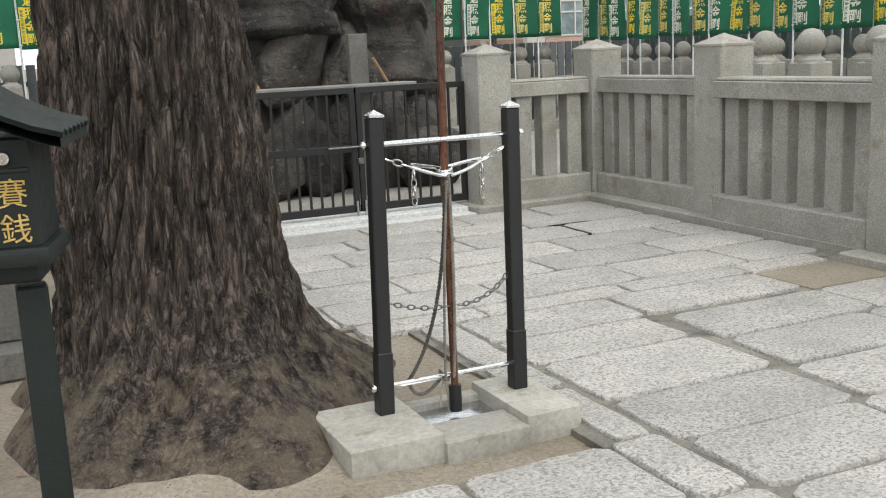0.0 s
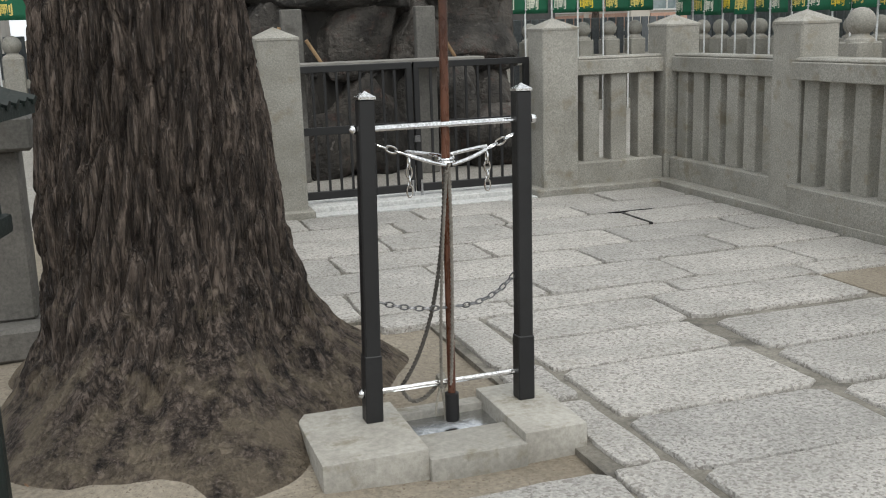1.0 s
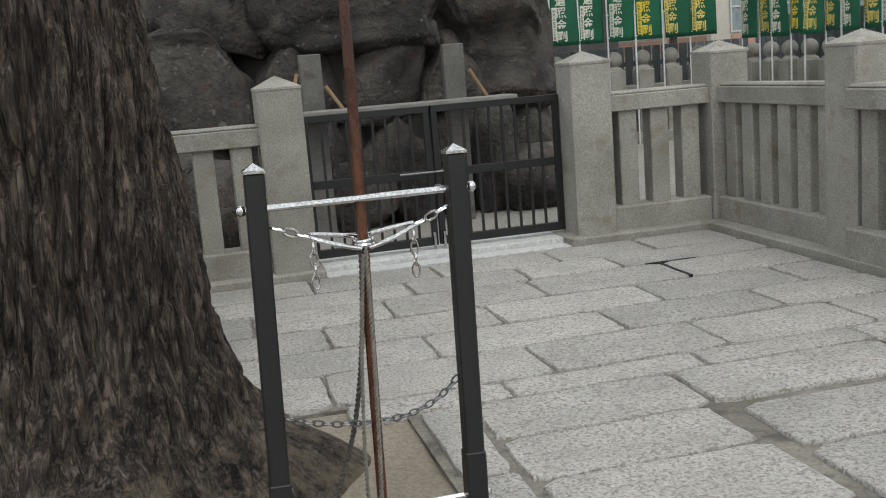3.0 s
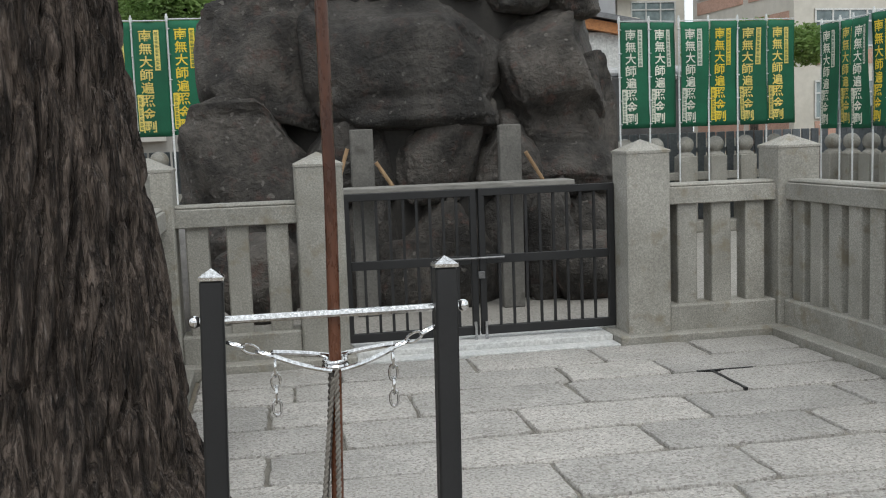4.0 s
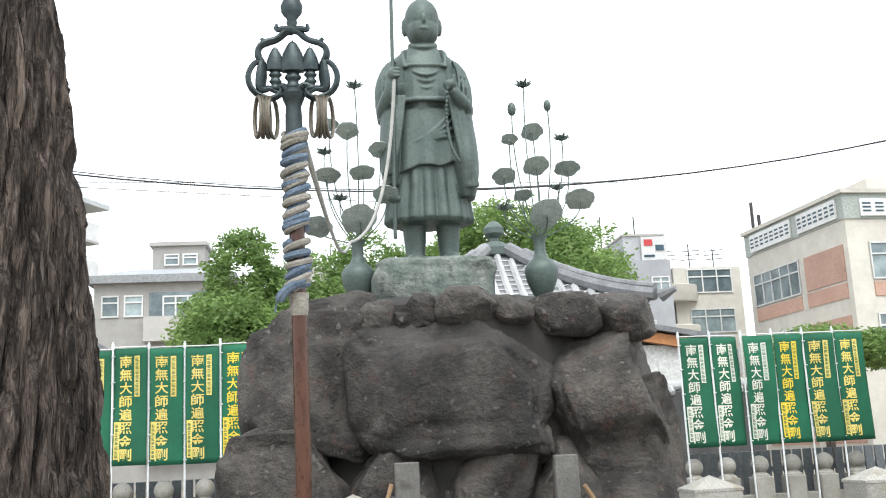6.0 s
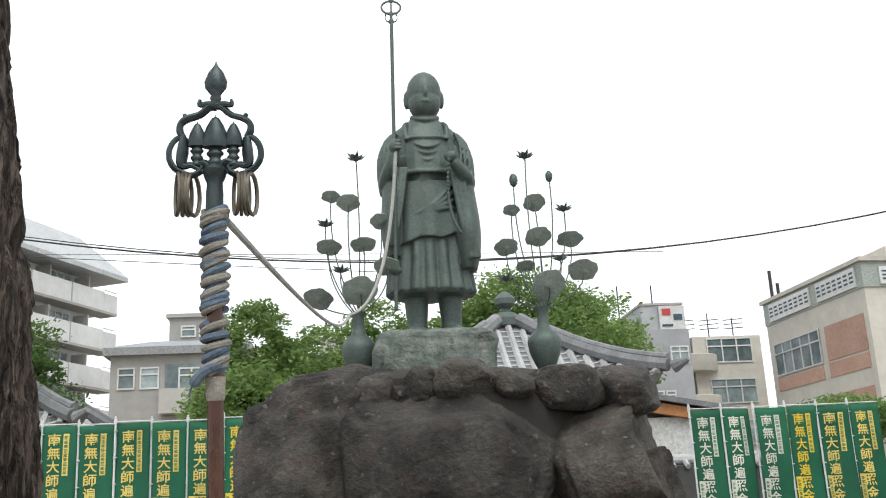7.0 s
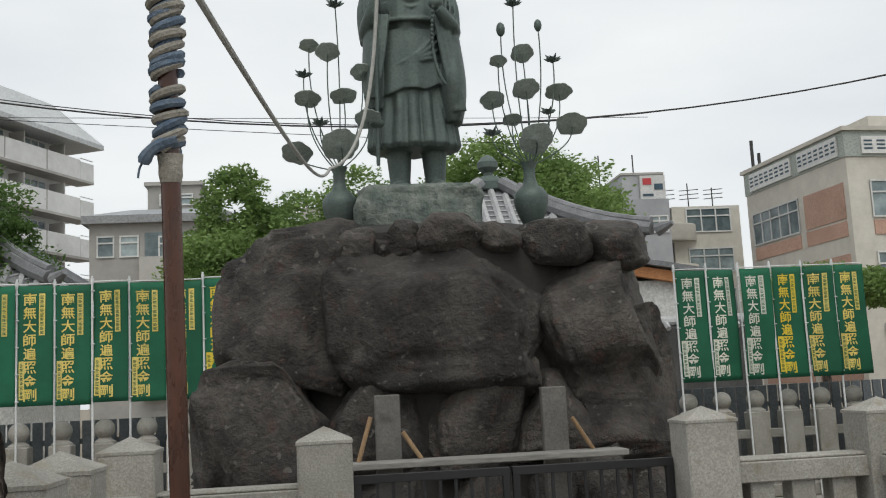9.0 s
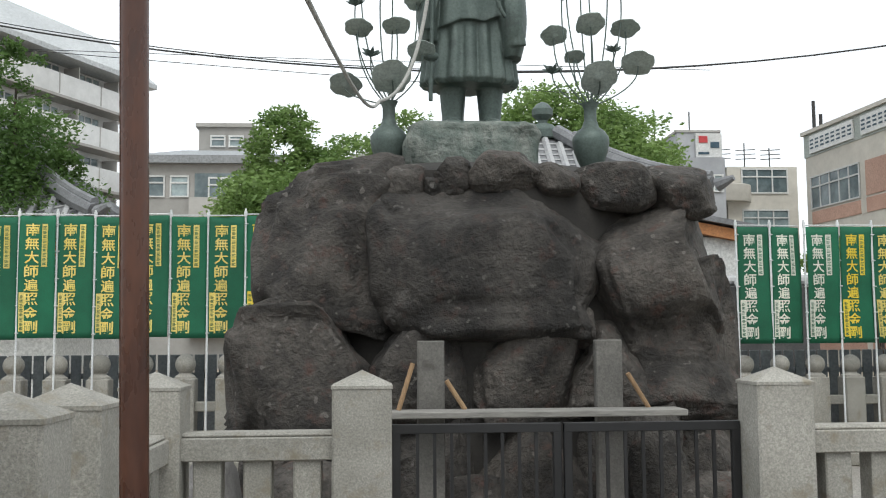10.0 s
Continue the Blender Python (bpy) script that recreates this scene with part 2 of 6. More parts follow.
PLASTER = surface("white_plaster", (0.60, 0.60, 0.58), (0.70, 0.70, 0.68), grain=20, patch=0.8, rough=0.9, bump=0.1)
ORANGE_WOOD = surface("orange_eave_board", (0.45, 0.19, 0.07), (0.55, 0.25, 0.10), grain=30, patch=2, rough=0.7, bump=0.1)
WOOD = surface("weathered_wood", (0.28, 0.17, 0.09), (0.40, 0.27, 0.15), grain=60, patch=4, rough=0.8, bump=0.3, stretch=(1, 1, 0.3))
CREAM_WALL = surface("cream_render", (0.50, 0.475, 0.425), (0.57, 0.545, 0.49), grain=1.3, grit=0.9, patch=0.25, rough=0.9, bump=0.1)
GREY_WALL = surface("grey_render", (0.34, 0.33, 0.31), (0.42, 0.41, 0.39), grain=1.3, grit=0.9, patch=0.25, rough=0.9, bump=0.1)
BLUEGREY_WALL = surface("blue_grey_render", (0.30, 0.31, 0.33), (0.37, 0.38, 0.40), grain=1.3, grit=0.9, patch=0.25, rough=0.9, bump=0.1)
WHITE_WALL = surface("white_render", (0.60, 0.60, 0.59), (0.70, 0.70, 0.69), grain=1.3, grit=0.9, patch=0.25, rough=0.9, bump=0.1, vary=0.04)
BRICK_PANEL = surface("pink_brick_panel", (0.43, 0.27, 0.21), (0.50, 0.33, 0.26), grain=12, patch=0.6, rough=0.9, bump=0.1)
GLASS = surface("window_glass", (0.13, 0.175, 0.19), (0.31, 0.38, 0.395), grain=1.2, patch=0.5, rough=0.08, bump=0, vary=0.4)
FRAME_WHITE = surface("pale_window_bars", (0.60, 0.61, 0.60), (0.68, 0.68, 0.67), grain=20, patch=2, rough=0.5, bump=0)
SIGN_INK = surface("dark_sign_bars", (0.03, 0.07, 0.10), (0.05, 0.09, 0.13), grain=20, patch=2, rough=0.6, bump=0)
WIRE = surface("black_cable", (0.02, 0.02, 0.02), (0.035, 0.035, 0.035), grain=20, patch=2, rough=0.6, bump=0)
LEAF = surface("broad_leaf", (0.14, 0.235, 0.062), (0.28, 0.40, 0.125), grain=3.0, patch=0.9, rough=0.6, bump=0, vary=0)
LEAF_DARK = surface("conifer_leaf", (0.07, 0.14, 0.034), (0.14, 0.235, 0.06), grain=3.0, patch=0.9, rough=0.65, bump=0, vary=0)
for leaf_material in (LEAF, LEAF_DARK):
    ln, ll = leaf_material.node_tree.nodes, leaf_material.node_tree.links
    leaf_bsdf, leaf_out = ln["Principled BSDF"], ln["Material Output"]
    thin, both_sides = ln.new("ShaderNodeBsdfTranslucent"), ln.new("ShaderNodeMixShader")
    both_sides.inputs["Fac"].default_value = 0.45
    ll.new(leaf_bsdf.inputs["Base Color"].links[0].from_socket, thin.inputs["Color"])
    ll.new(leaf_bsdf.outputs["BSDF"], both_sides.inputs[1])
    ll.new(thin.outputs["BSDF"], both_sides.inputs[2])
    ll.new(both_sides.outputs["Shader"], leaf_out.inputs["Surface"])
GROUND = surface("temple_gravel", (0.30, 0.28, 0.25), (0.38, 0.36, 0.33), grain=40, patch=0.5, rough=0.97, bump=0.5, fleck=(0.18, 0.165, 0.15), fleck_scale=60, fleck_at=0.58, vary=0)


# ---- mesh helpers ----
def add_box(bm, lo, hi, bevel=0.0, seg=1):
    r = bmesh.ops.create_cube(bm, size=1.0)["verts"]
    for v in r:
        v.co = Vector([(lo[k] + hi[k]) / 2 + v.co[k] * (hi[k] - lo[k]) for k in range(3)])
    if bevel:
        edges = list({e for v in r for e in v.link_edges})
        bmesh.ops.bevel(bm, geom=edges, offset=bevel, segments=seg, affect="EDGES", profile=0.6)
    return bm


def box(lo, hi, bevel=0.0, seg=1):
    return add_box(bmesh.new(), lo, hi, bevel, seg)


def tube(bm, pts, r, n=8, cap=True, flat=1.0):
    """A round bar along the points; r is one radius or one per point."""
    pts = [Vector(p) for p in pts]
    rs = r if isinstance(r, (list, tuple)) else [r] * len(pts)
    up, rings = None, []
    for i, p in enumerate(pts):
        d = (pts[min(i + 1, len(pts) - 1)] - pts[max(i - 1, 0)]).normalized()
        if up is None:
            up = d.orthogonal().normalized()
        up = (up - d * up.dot(d)).normalized()
        side = d.cross(up)
        rings.append([bm.verts.new(p + (up * math.cos(a) + side * math.sin(a) * flat) * rs[i]) for a in [2 * math.pi * k / n for k in range(n)]])
    for a, b in zip(rings, rings[1:]):
        for k in range(n):
            bm.faces.new((a[k], a[(k + 1) % n], b[(k + 1) % n], b[k]))
    if cap:
        bm.faces.new(rings[0][::-1])
        bm.faces.new(rings[-1])
    return bm


def ring(bm, centre, axis_a, axis_b, ra, rb, r, n=16, m=6):
    """A closed link: an ellipse with half-axes ra, rb along axis_a, axis_b, of bar radius r."""
    a, b, c = Vector(axis_a).normalized(), Vector(axis_b).normalized(), Vector(centre)
    nrm, rows = a.cross(b).normalized(), []
    for i in range(n):
        t = 2 * math.pi * i / n
        p = c + a * ra * math.cos(t) + b * rb * math.sin(t)
        out = (a * math.cos(t) + b * math.sin(t)).normalized()
        rows.append([bm.verts.new(p + (out * math.cos(s) + nrm * math.sin(s)) * r) for s in [2 * math.pi * k / m for k in range(m)]])
    for i in range(n):
        x, y = rows[i], rows[(i + 1) % n]
        for k in range(m):
            bm.faces.new((x[k], x[(k + 1) % m], y[(k + 1) % m], y[k]))
    return bm


def lathe(bm, prof, n=24, at=(0, 0, 0), sx=1.0, sy=1.0):
    rows = [[bm.verts.new((at[0] + r * sx * math.cos(2 * math.pi * k / n), at[1] + r * sy * math.sin(2 * math.pi * k / n), at[2] + z)) for k in range(n)] for r, z in prof]
    for a, b in zip(rows, rows[1:]):
        for k in range(n):
            bm.faces.new((a[k], a[(k + 1) % n], b[(k + 1) % n], b[k]))
    bm.faces.new(rows[0][::-1])
    bm.faces.new(rows[-1])
    return bm


def bezier(p0, p1, p2, n=16):
    p0, p1, p2 = Vector(p0), Vector(p1), Vector(p2)
    return [p0 * (1 - t) ** 2 + p1 * 2 * t * (1 - t) + p2 * t * t for t in [i / n for i in range(n + 1)]]


def link_mesh(name, mesh, material, parent=None, label="", at=None, smooth=True, sharp=35):
    if material and not mesh.materials:
        mesh.materials.append(material)
    if smooth and mesh.polygons:
        mesh.polygons.foreach_set("use_smooth", [True] * len(mesh.polygons))
        mesh.set_sharp_from_angle(angle=radians(sharp))
    ob = new(name, mesh)
    ob.parent = parent
    if at is not None:
        ob.matrix_basis = at
    return tagged(ob, label=label)


def part(name, bm, material, parent=None, label="", at=None, smooth=True, sharp=35):
    """One mesh object out of a bmesh, under a thing or a part, in its thing's own coordinates."""
    bmesh.ops.recalc_face_normals(bm, faces=bm.faces)
    mesh = bpy.data.meshes.new(name)
    bm.to_mesh(mesh)
    bm.free()
    return link_mesh(name, mesh, material, parent, label, at, smooth, sharp)


def thing(name, at, label, category, group="", kind=""):
    """An Empty at a thing's base, which parents its parts."""
    ob = new(name)
    ob.empty_display_size = 0.05
    ob.matrix_basis = at if isinstance(at, Matrix) else Matrix.Translation(at)
    return tagged(ob, label, category, group, kind)


def glyph_mesh(char, size, width=None, bold=0.009):
    """The flat outline of one character of the built-in font, centred, in the xz plane, facing -y: vertices and faces."""
    c = bpy.data.curves.new("glyph", "FONT")
    c.body, c.size, c.align_x, c.resolution_u, c.offset = char, size, "CENTER", 2, size * bold
    o = new("glyph", c)
    bpy.context.view_layer.update()
    m = bpy.data.meshes.new_from_object(o.evaluated_get(bpy.context.evaluated_depsgraph_get()))
    co = [v.co.copy() for v in m.vertices]
    faces = [tuple(p.vertices) for p in m.polygons]
    bpy.data.objects.remove(o)
    bpy.data.curves.remove(c)
    bpy.data.meshes.remove(m)
    z0, z1 = min(p.y for p in co), max(p.y for p in co)
    x0, x1 = min(p.x for p in co), max(p.x for p in co)
    s = size * 0.93 / max(z1 - z0, 1e-6)
    sx = (width or size) * 0.93 / max(x1 - x0, 1e-6)
    return [((p.x - (x0 + x1) / 2) * sx, 0.0, (p.y - (z0 + z1) / 2) * s) for p in co], faces


def bend(p, amp, phase):
    """The hang of a cloth: how far it stands out at a point of its face."""
    x, y, z = p
    return (x, y + amp * (math.sin(x * 11 + phase + z * 1.3) * 0.7 + math.sin(z * 3.1 + phase * 2) * 0.5), z)


# ---- ground ----
def ground_sheet():
    bm = bmesh.new()
    xs = [-600, -120, -40, -15, -6] + [-3 + 0.15 * i for i in range(61)] + [8, 12, 20, 45, 120, 600]
    ys = [-300, -60, -15] + [-3 + 0.15 * i for i in range(61)] + [8, 12, 20, 45, 120, 900]
    rows = []
    for y in ys:
        row = []
        for x in xs:
            z = -0.045
            if -3 <= x <= 6 and -3 <= y <= 6.0:
                d = math.hypot(x - 0.95, y - 4.2)
                z += 0.05 * math.exp(-(d / 0.95) ** 2) + (0.065 + 0.05 * noise.noise((x * 4, y * 4, 5.0))) * math.exp(-((x - 1.02) / 0.34) ** 2 - ((y - 3.56) / 0.26) ** 2) + 0.018 * noise.noise((x * 2.1, y * 2.1, 0.3)) + 0.006 * noise.noise((x * 9, y * 9, 2.0))
            row.append(bm.verts.new((x, y, z)))
        rows.append(row)
    for a, b in zip(rows, rows[1:]):
        for k in range(len(xs) - 1):
            bm.faces.new((a[k], a[k + 1], b[k + 1], b[k]))
    return tagged(part("ground", bm, DIRT), "packed bare brown earth round the tree and beyond", "ground", kind="structure")


ground_sheet()
gravel = tagged(part("gravel_yard", box((-5, 8.35, -0.2), (9.6, 14.85, -0.02)), GROUND), "pale gravel yard behind the stone fence", "gravel", kind="structure")


# ---- stone fence round the forecourt ----
def stone_post(name="stone_fence_post", h=1.40, w=0.31):
    """A square granite post with a low pyramid cap, on a plinth."""
    bm = box((-w / 2, -w / 2, 0), (w / 2, w / 2, h - 0.085), 0.012)
    ob = part("shaft", bm, GRANITE)
    cap = bmesh.new()
    w2 = w / 2 + 0.004
    base = [cap.verts.new((sx * w2, sy * w2, h - 0.095)) for sx, sy in ((-1, -1), (1, -1), (1, 1), (-1, 1))]
    rim = [cap.verts.new((sx * w2, sy * w2, h - 0.078)) for sx, sy in ((-1, -1), (1, -1), (1, 1), (-1, 1))]
    tip = cap.verts.new((0, 0, h))
    cap.faces.new(base[::-1])
    for k in range(4):
        cap.faces.new((base[k], base[(k + 1) % 4], rim[(k + 1) % 4], rim[k]))
        cap.faces.new((rim[k], rim[(k + 1) % 4], tip))
    top = part("cap", cap, GRANITE, None, "low pyramid cap", sharp=5)
    return ob, top


FENCE_LABEL = "grey granite balustrade with square uprights and worn top rail"
post_src = None


def put_post(x, y, turn=0.0):
    global post_src
    at = pose(x, y, 0, 0, 0, turn)
    if post_src:
        return copy_thing(post_src, at)
    post_src = thing("stone_fence_post", at, "square grey granite fence post with pyramid cap", "post", "granite posts of the forecourt fence")
    for ob in stone_post():
        ob.parent = post_src
    return post_src


def fence_panel(x0, y0, x1, y1, count, z_rail=(0.94, 1.09), proud=0.0, first=None, pitch=None):
    """A panel between two posts: base beam, square balusters and a top rail."""
    a, b = Vector((x0, y0)), Vector((x1, y1))
    length, turn = (b - a).length, math.degrees(math.atan2(y1 - y0, x1 - x0))
    t = thing("stone_balustrade", pose(x0, y0, 0, 0, 0, turn), FENCE_LABEL, "balustrade", "granite balustrades")
    part("base_beam", box((0, -0.12 - proud, 0.02), (length, 0.12, 0.235), 0.012), GRANITE, t)
    rail = bmesh.new()
    add_box(rail, (-0.01, -0.105 - proud, z_rail[0]), (length + 0.01, 0.105, z_rail[1] - 0.025), 0.006)
    add_box(rail, (-0.01, -0.085 - proud, z_rail[1] - 0.03), (length + 0.01, 0.085, z_rail[1]), 0.012)
    part("top_rail", rail, GRANITE, t, "pale worn top rail")
    mesh = None
    for k in range(count):
        x = (first if first is not None else length / count / 2) + k * (pitch or length / count)
        at = pose(x, -proud * 0.6, 0, 0, 0, 0)
        if mesh is None:
            mesh = part("baluster", box((-0.072, -0.075, 0.225), (0.072, 0.075, z_rail[0] + 0.01), 0.008), GRANITE, t, at=at).data
        else:
            link_mesh("baluster", mesh, None, t, at=at)
    return t


YF, XR, XL, GL, GR = 7.95, 5.45, 1.01, 2.09, 4.335
XN = XR - 0.10
for px, py in ((XL, YF), (GL, YF), (GR, YF), (XR, YF), (XR, 6.26), (XL, 6.45), (XL, 5.80)):
    put_post(px, py)
put_post(XN, 4.50), put_post(XN, 2.8), put_post(XN, 1.15)
RAIL = (0.94, 1.085)
fence_panel(XL + 0.155, YF, GL - 0.155, YF, 3, z_rail=RAIL)
fence_panel(GR + 0.155, YF, XR - 0.155, YF, 3, first=0.155, pitch=0.255, z_rail=RAIL)
fence_panel(XR, YF - 0.155, XR, 6.26 + 0.155, 6, z_rail=RAIL)
fence_panel(XN + 0.07, 6.26 - 0.155, XN + 0.07, 4.50 + 0.155, 6, proud=0.09, z_rail=RAIL)
fence_panel(XN + 0.07, 4.50 - 0.155, XN + 0.07, 2.8 + 0.155, 6, proud=0.09, z_rail=RAIL)
fence_panel(XN + 0.07, 2.8 - 0.155, XN + 0.07, 1.15 + 0.155, 6, proud=0.09, z_rail=RAIL)
fence_panel(XL, YF - 0.155, XL, 6.45 + 0.155, 4, z_rail=RAIL)
fence_panel(XL, 6.45 - 0.155, XL, 5.80 + 0.155, 2, z_rail=(0.86, 1.0))


def plinth(name, lo, hi):
    return tagged(part(name, box(lo, hi, 0.012), GRANITE), "low granite plinth course under the fence", "plinth", kind="structure")


plinth("trim_1", (0.78, 7.73, -0.05), (2.285, 8.17, 0.055))
plinth("trim_2", (4.10, 7.73, -0.05), (5.67, 8.17, 0.055))
plinth("trim_3", (5.205, 4.72, -0.05), (5.67, 7.726, 0.057))
plinth("trim_4", (5.04, 0.9, -0.05), (5.67, 4.716, 0.05))
plinth("trim_5", (0.78, 5.6, -0.05), (1.24, 7.726, 0.05))
sill = tagged(part("threshold", box((2.289, 7.90, -0.05), (4.096, 8.34, 0.045), 0.006), SILL), "pale smooth concrete threshold under the gate", "threshold", kind="structure")
tagged(part("threshold_step", box((2.289, 7.74, -0.05), (4.096, 7.896, 0.006), 0.004), SILL), "pale concrete strip before the gate", "threshold", kind="structure")


# ---- steel gate ----
def gate_leaf(x0, x1, latch):
    y = 8.08
    t = thing("steel_gate", (x0, y, 0.075), "black painted steel barred gate leaf, closed between granite posts", "gate", "double gate")
    w, h = x1 - x0, 1.025
    for name, lo, hi in (("top_bar", (0, -0.022, h - 0.05), (w, 0.022, h)), ("bottom_bar", (0, -0.022, 0), (w, 0.022, 0.06)), ("middle_bar", (0.045, -0.018, 0.50), (w - 0.045, 0.018, 0.56))):
        part(name, box(lo, hi, 0.003), BLACK, t)
    for a in (0, w - 0.045):
        part("side_bar", box((a, -0.021, 0.003), (a + 0.045, 0.021, h - 0.003), 0.003), BLACK, t)
    mesh, n = None, round((w - 0.09) / 0.098)
    for k in range(1, n):
        at = pose(0.045 + (w - 0.09) * k / n, 0, 0)
        if mesh is None:
            mesh = part("bar", box((-0.009, -0.009, 0.055), (0.009, 0.009, h - 0.045)), BLACK, t, at=at).data
        else:
            link_mesh("bar", mesh, None, t, at=at)
    if latch:
        bolt = bmesh.new()
        tube(bolt, [(-0.27, -0.045, 0.545), (0.17, -0.045, 0.545)], 0.009)
        add_box(bolt, (-0.02, -0.05, 0.40), (0.03, -0.022, 0.45), 0.004)
        part("latch_bolt", bolt, DULL_STEEL, t, "dull steel sliding bolt")
        part("drop_rod", tube(bmesh.new(), [(0.03, -0.035, -0.06), (0.03, -0.035, 0.1)], 0.012), STEEL, t)
    else:
        part("drop_rod", tube(bmesh.new(), [(w - 0.03, -0.035, -0.06), (w - 0.03, -0.035, 0.1)], 0.012), STEEL, t)
    return t


gate_leaf(2.250, 3.175, False)
gate_leaf(3.190, 4.175, True)


# ---- the old tree ----
def old_tree():
    t = thing("old_tree", (1.012, 4.40, -0.03), "massive old tree trunk with deeply furrowed grey-brown bark and flaring roots", "tree")
    knots = ((-0.05, 1.02), (0.06, 0.88), (0.18, 0.71), (0.34, 0.575), (0.55, 0.495), (0.85, 0.447), (1.4, 0.40), (2.2, 0.345), (3.1, 0.268), (4.5, 0.25), (7.0, 0.22))

    def radius(z):
        for (za, ra), (zb, rb) in zip(knots, knots[1:]):
            if z <= zb:
                k = max(0.0, (z - za) / (zb - za))
                return ra + (rb - ra) * k
        return knots[-1][1]

    nu = 400
    zs = [-0.05 + 0.016 * i for i in range(110)] + [1.71 + 0.03 * i for i in range(1, 60)] + [3.48 + 0.12 * i for i in range(1, 31)]
    bm, rows = bmesh.new(), []
    for z in zs:
        row, r0 = [], radius(z)
        low = max(0.0, 1 - z / 0.75)
        cx, cy = -0.045 * max(z - 1.1, 0), 0.0
        for k in range(nu):
            a = 2 * math.pi * k / nu
            lobe = 1 + low * (0.10 * math.sin(3 * a + 0.9) + 0.07 * math.sin(5 * a + 2.0) + 0.05 * math.sin(8 * a))
            lobe *= 1 - low * 0.22 * max(0.0, -math.cos(a)) - 0.20 * low * max(0.0, math.sin(a)) - 0.10 * low * max(0.0, math.cos(a)) + 0.10 * low * max(0.0, -math.sin(a))
            ca, sa = math.cos(a), math.sin(a)
            tw = a - 0.30 * z
            calm = min(1.0, max(0.0, (z - 0.02) / 0.22))
            warp = noise.noise((math.cos(tw) * 3, math.sin(tw) * 3, z * 1.6)) * 0.9
            near = noise.voronoi((math.cos(tw) * 8.2 + warp, math.sin(tw) * 8.2 + warp * 0.6, z * 3.1 + 0.8 * warp))[0]
            crack = max(0.0, 1 - (near[1] - near[0]) / 0.34)
            n1 = noise.noise((math.cos(tw) * 19, math.sin(tw) * 19, z * 2.6))
            n2 = noise.noise((math.cos(tw) * 44, math.sin(tw) * 44, z * 7))
            r = r0 * lobe * (1 + 0.035 * noise.noise((ca * 1.5, sa * 1.5, z * 0.9)))
            r += calm * (-0.036 * crack ** 1.2 + 0.022 * n1 + 0.010 * n2) * (1 - 0.35 * low)
            r += low * calm * (0.05 * noise.noise((ca * 4, sa * 4, z * 5 + 3)) + 0.026 * noise.noise((ca * 14, sa * 14, z * 16)) + 0.012 * noise.noise((ca * 34, sa * 34, z * 34)))
            row.append(bm.verts.new((cx + r * ca, cy + r * sa, z)))
        rows.append(row)
    for a, b in zip(rows, rows[1:]):
        for k in range(nu):
            bm.faces.new((a[k], a[(k + 1) % nu], b[(k + 1) % nu], b[k]))
    bm.faces.new(rows[-1])
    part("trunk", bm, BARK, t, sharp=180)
    return t


old_tree()


# ---- rock pedestal ----
def boulder(w, d, h, seed, sub=4, square=0.72, rough=0.10, facets=20):
    bm = bmesh.new()
    bmesh.ops.create_icosphere(bm, subdivisions=sub, radius=1.0)
    o = Vector((seed * 3.7, seed * 1.9, seed * 5.3))
    rnd = random.Random(seed)
    planes = [(Vector((rnd.uniform(-1, 1), rnd.uniform(-1.2, 0.6), rnd.uniform(-1, 1))).normalized(), rnd.uniform(0.70, 1.0)) for _ in range(facets)]
    for v in bm.verts:
        p = v.co.copy()
        q = Vector([math.copysign(abs(c) ** square, c) for c in p])
        for nrm, off in planes:
            over = q.dot(nrm) - off
            if over > 0:
                q -= nrm * over * 0.94
        k = 1 + rough * 1.5 * noise.noise(p * 0.9 + o) + rough * 0.7 * noise.noise(p * 2.2 + o) + rough * 0.28 * noise.noise(p * 5.5 + o) + rough * 0.12 * noise.noise(p * 13 + o)
        v.co = Vector((q.x * w / 2 * k, q.y * d / 2 * k, q.z * h / 2 * k))
    return bm


rock = thing("rock_pedestal", (3.05, 11.4, -0.02), "tall pedestal of stacked dark weathered boulders under the statue", "rock")


def rock_part(px, py, w, h, y, d, seed, material=ROCK, square=0.72, tilt=0.0, rough=0.10, facets=20):
    """A boulder by its middle and size on the pedestal's face (0.01 m units across and up from the lower left)."""
    x, z = 0.95 + px * 0.01, py * 0.01
    bm = boulder(w * 0.0118, d, h * 0.0118, seed, 5, square, rough, facets)
    return part("boulder", bm, material, rock, at=pose(x - 3.05, y - 11.4, z, 0, tilt, 0), sharp=180)


# across, up, width, height (cm), depth place, depth, seed
for row in (
    (86, 233, 102, 128, 10.85, 1.3, 1),
    (224, 222, 169, 103, 10.66, 1.3, 2),
    (347, 207, 105, 107, 10.78, 1.3, 3),
    (382, 158, 67, 121, 10.95, 1.3, 4),
    (64, 133, 100, 95, 10.72, 1.2, 5),
    (157, 137, 74, 74, 10.66, 1.0, 6),
    (143, 205, 39, 64, 10.62, 0.8, 7),
    (235, 136, 87, 72, 10.62, 1.0, 8),
    (300, 131, 53, 64, 10.45, 0.7, 9),
    (364, 123, 82, 56, 10.62, 1.0, 10),
    (270, 167, 34, 31, 10.42, 0.5, 21),
    (48, 197, 34, 45, 10.8, 1.0, 22),
):
    rock_part(*row, square=0.40, rough=0.125, facets=5)
for row in (
    (71, 49, 84, 105, 10.7, 1.2, 13),
    (154, 44, 84, 118, 10.55, 1.0, 12),
    (237, 43, 86, 118, 10.55, 1.1, 14),
    (313, 42, 71, 118, 10.5, 1.0, 18),
    (375, 40, 63, 115, 10.75, 1.2, 16),
):
    rock_part(*row, square=0.4, rough=0.10, facets=9)
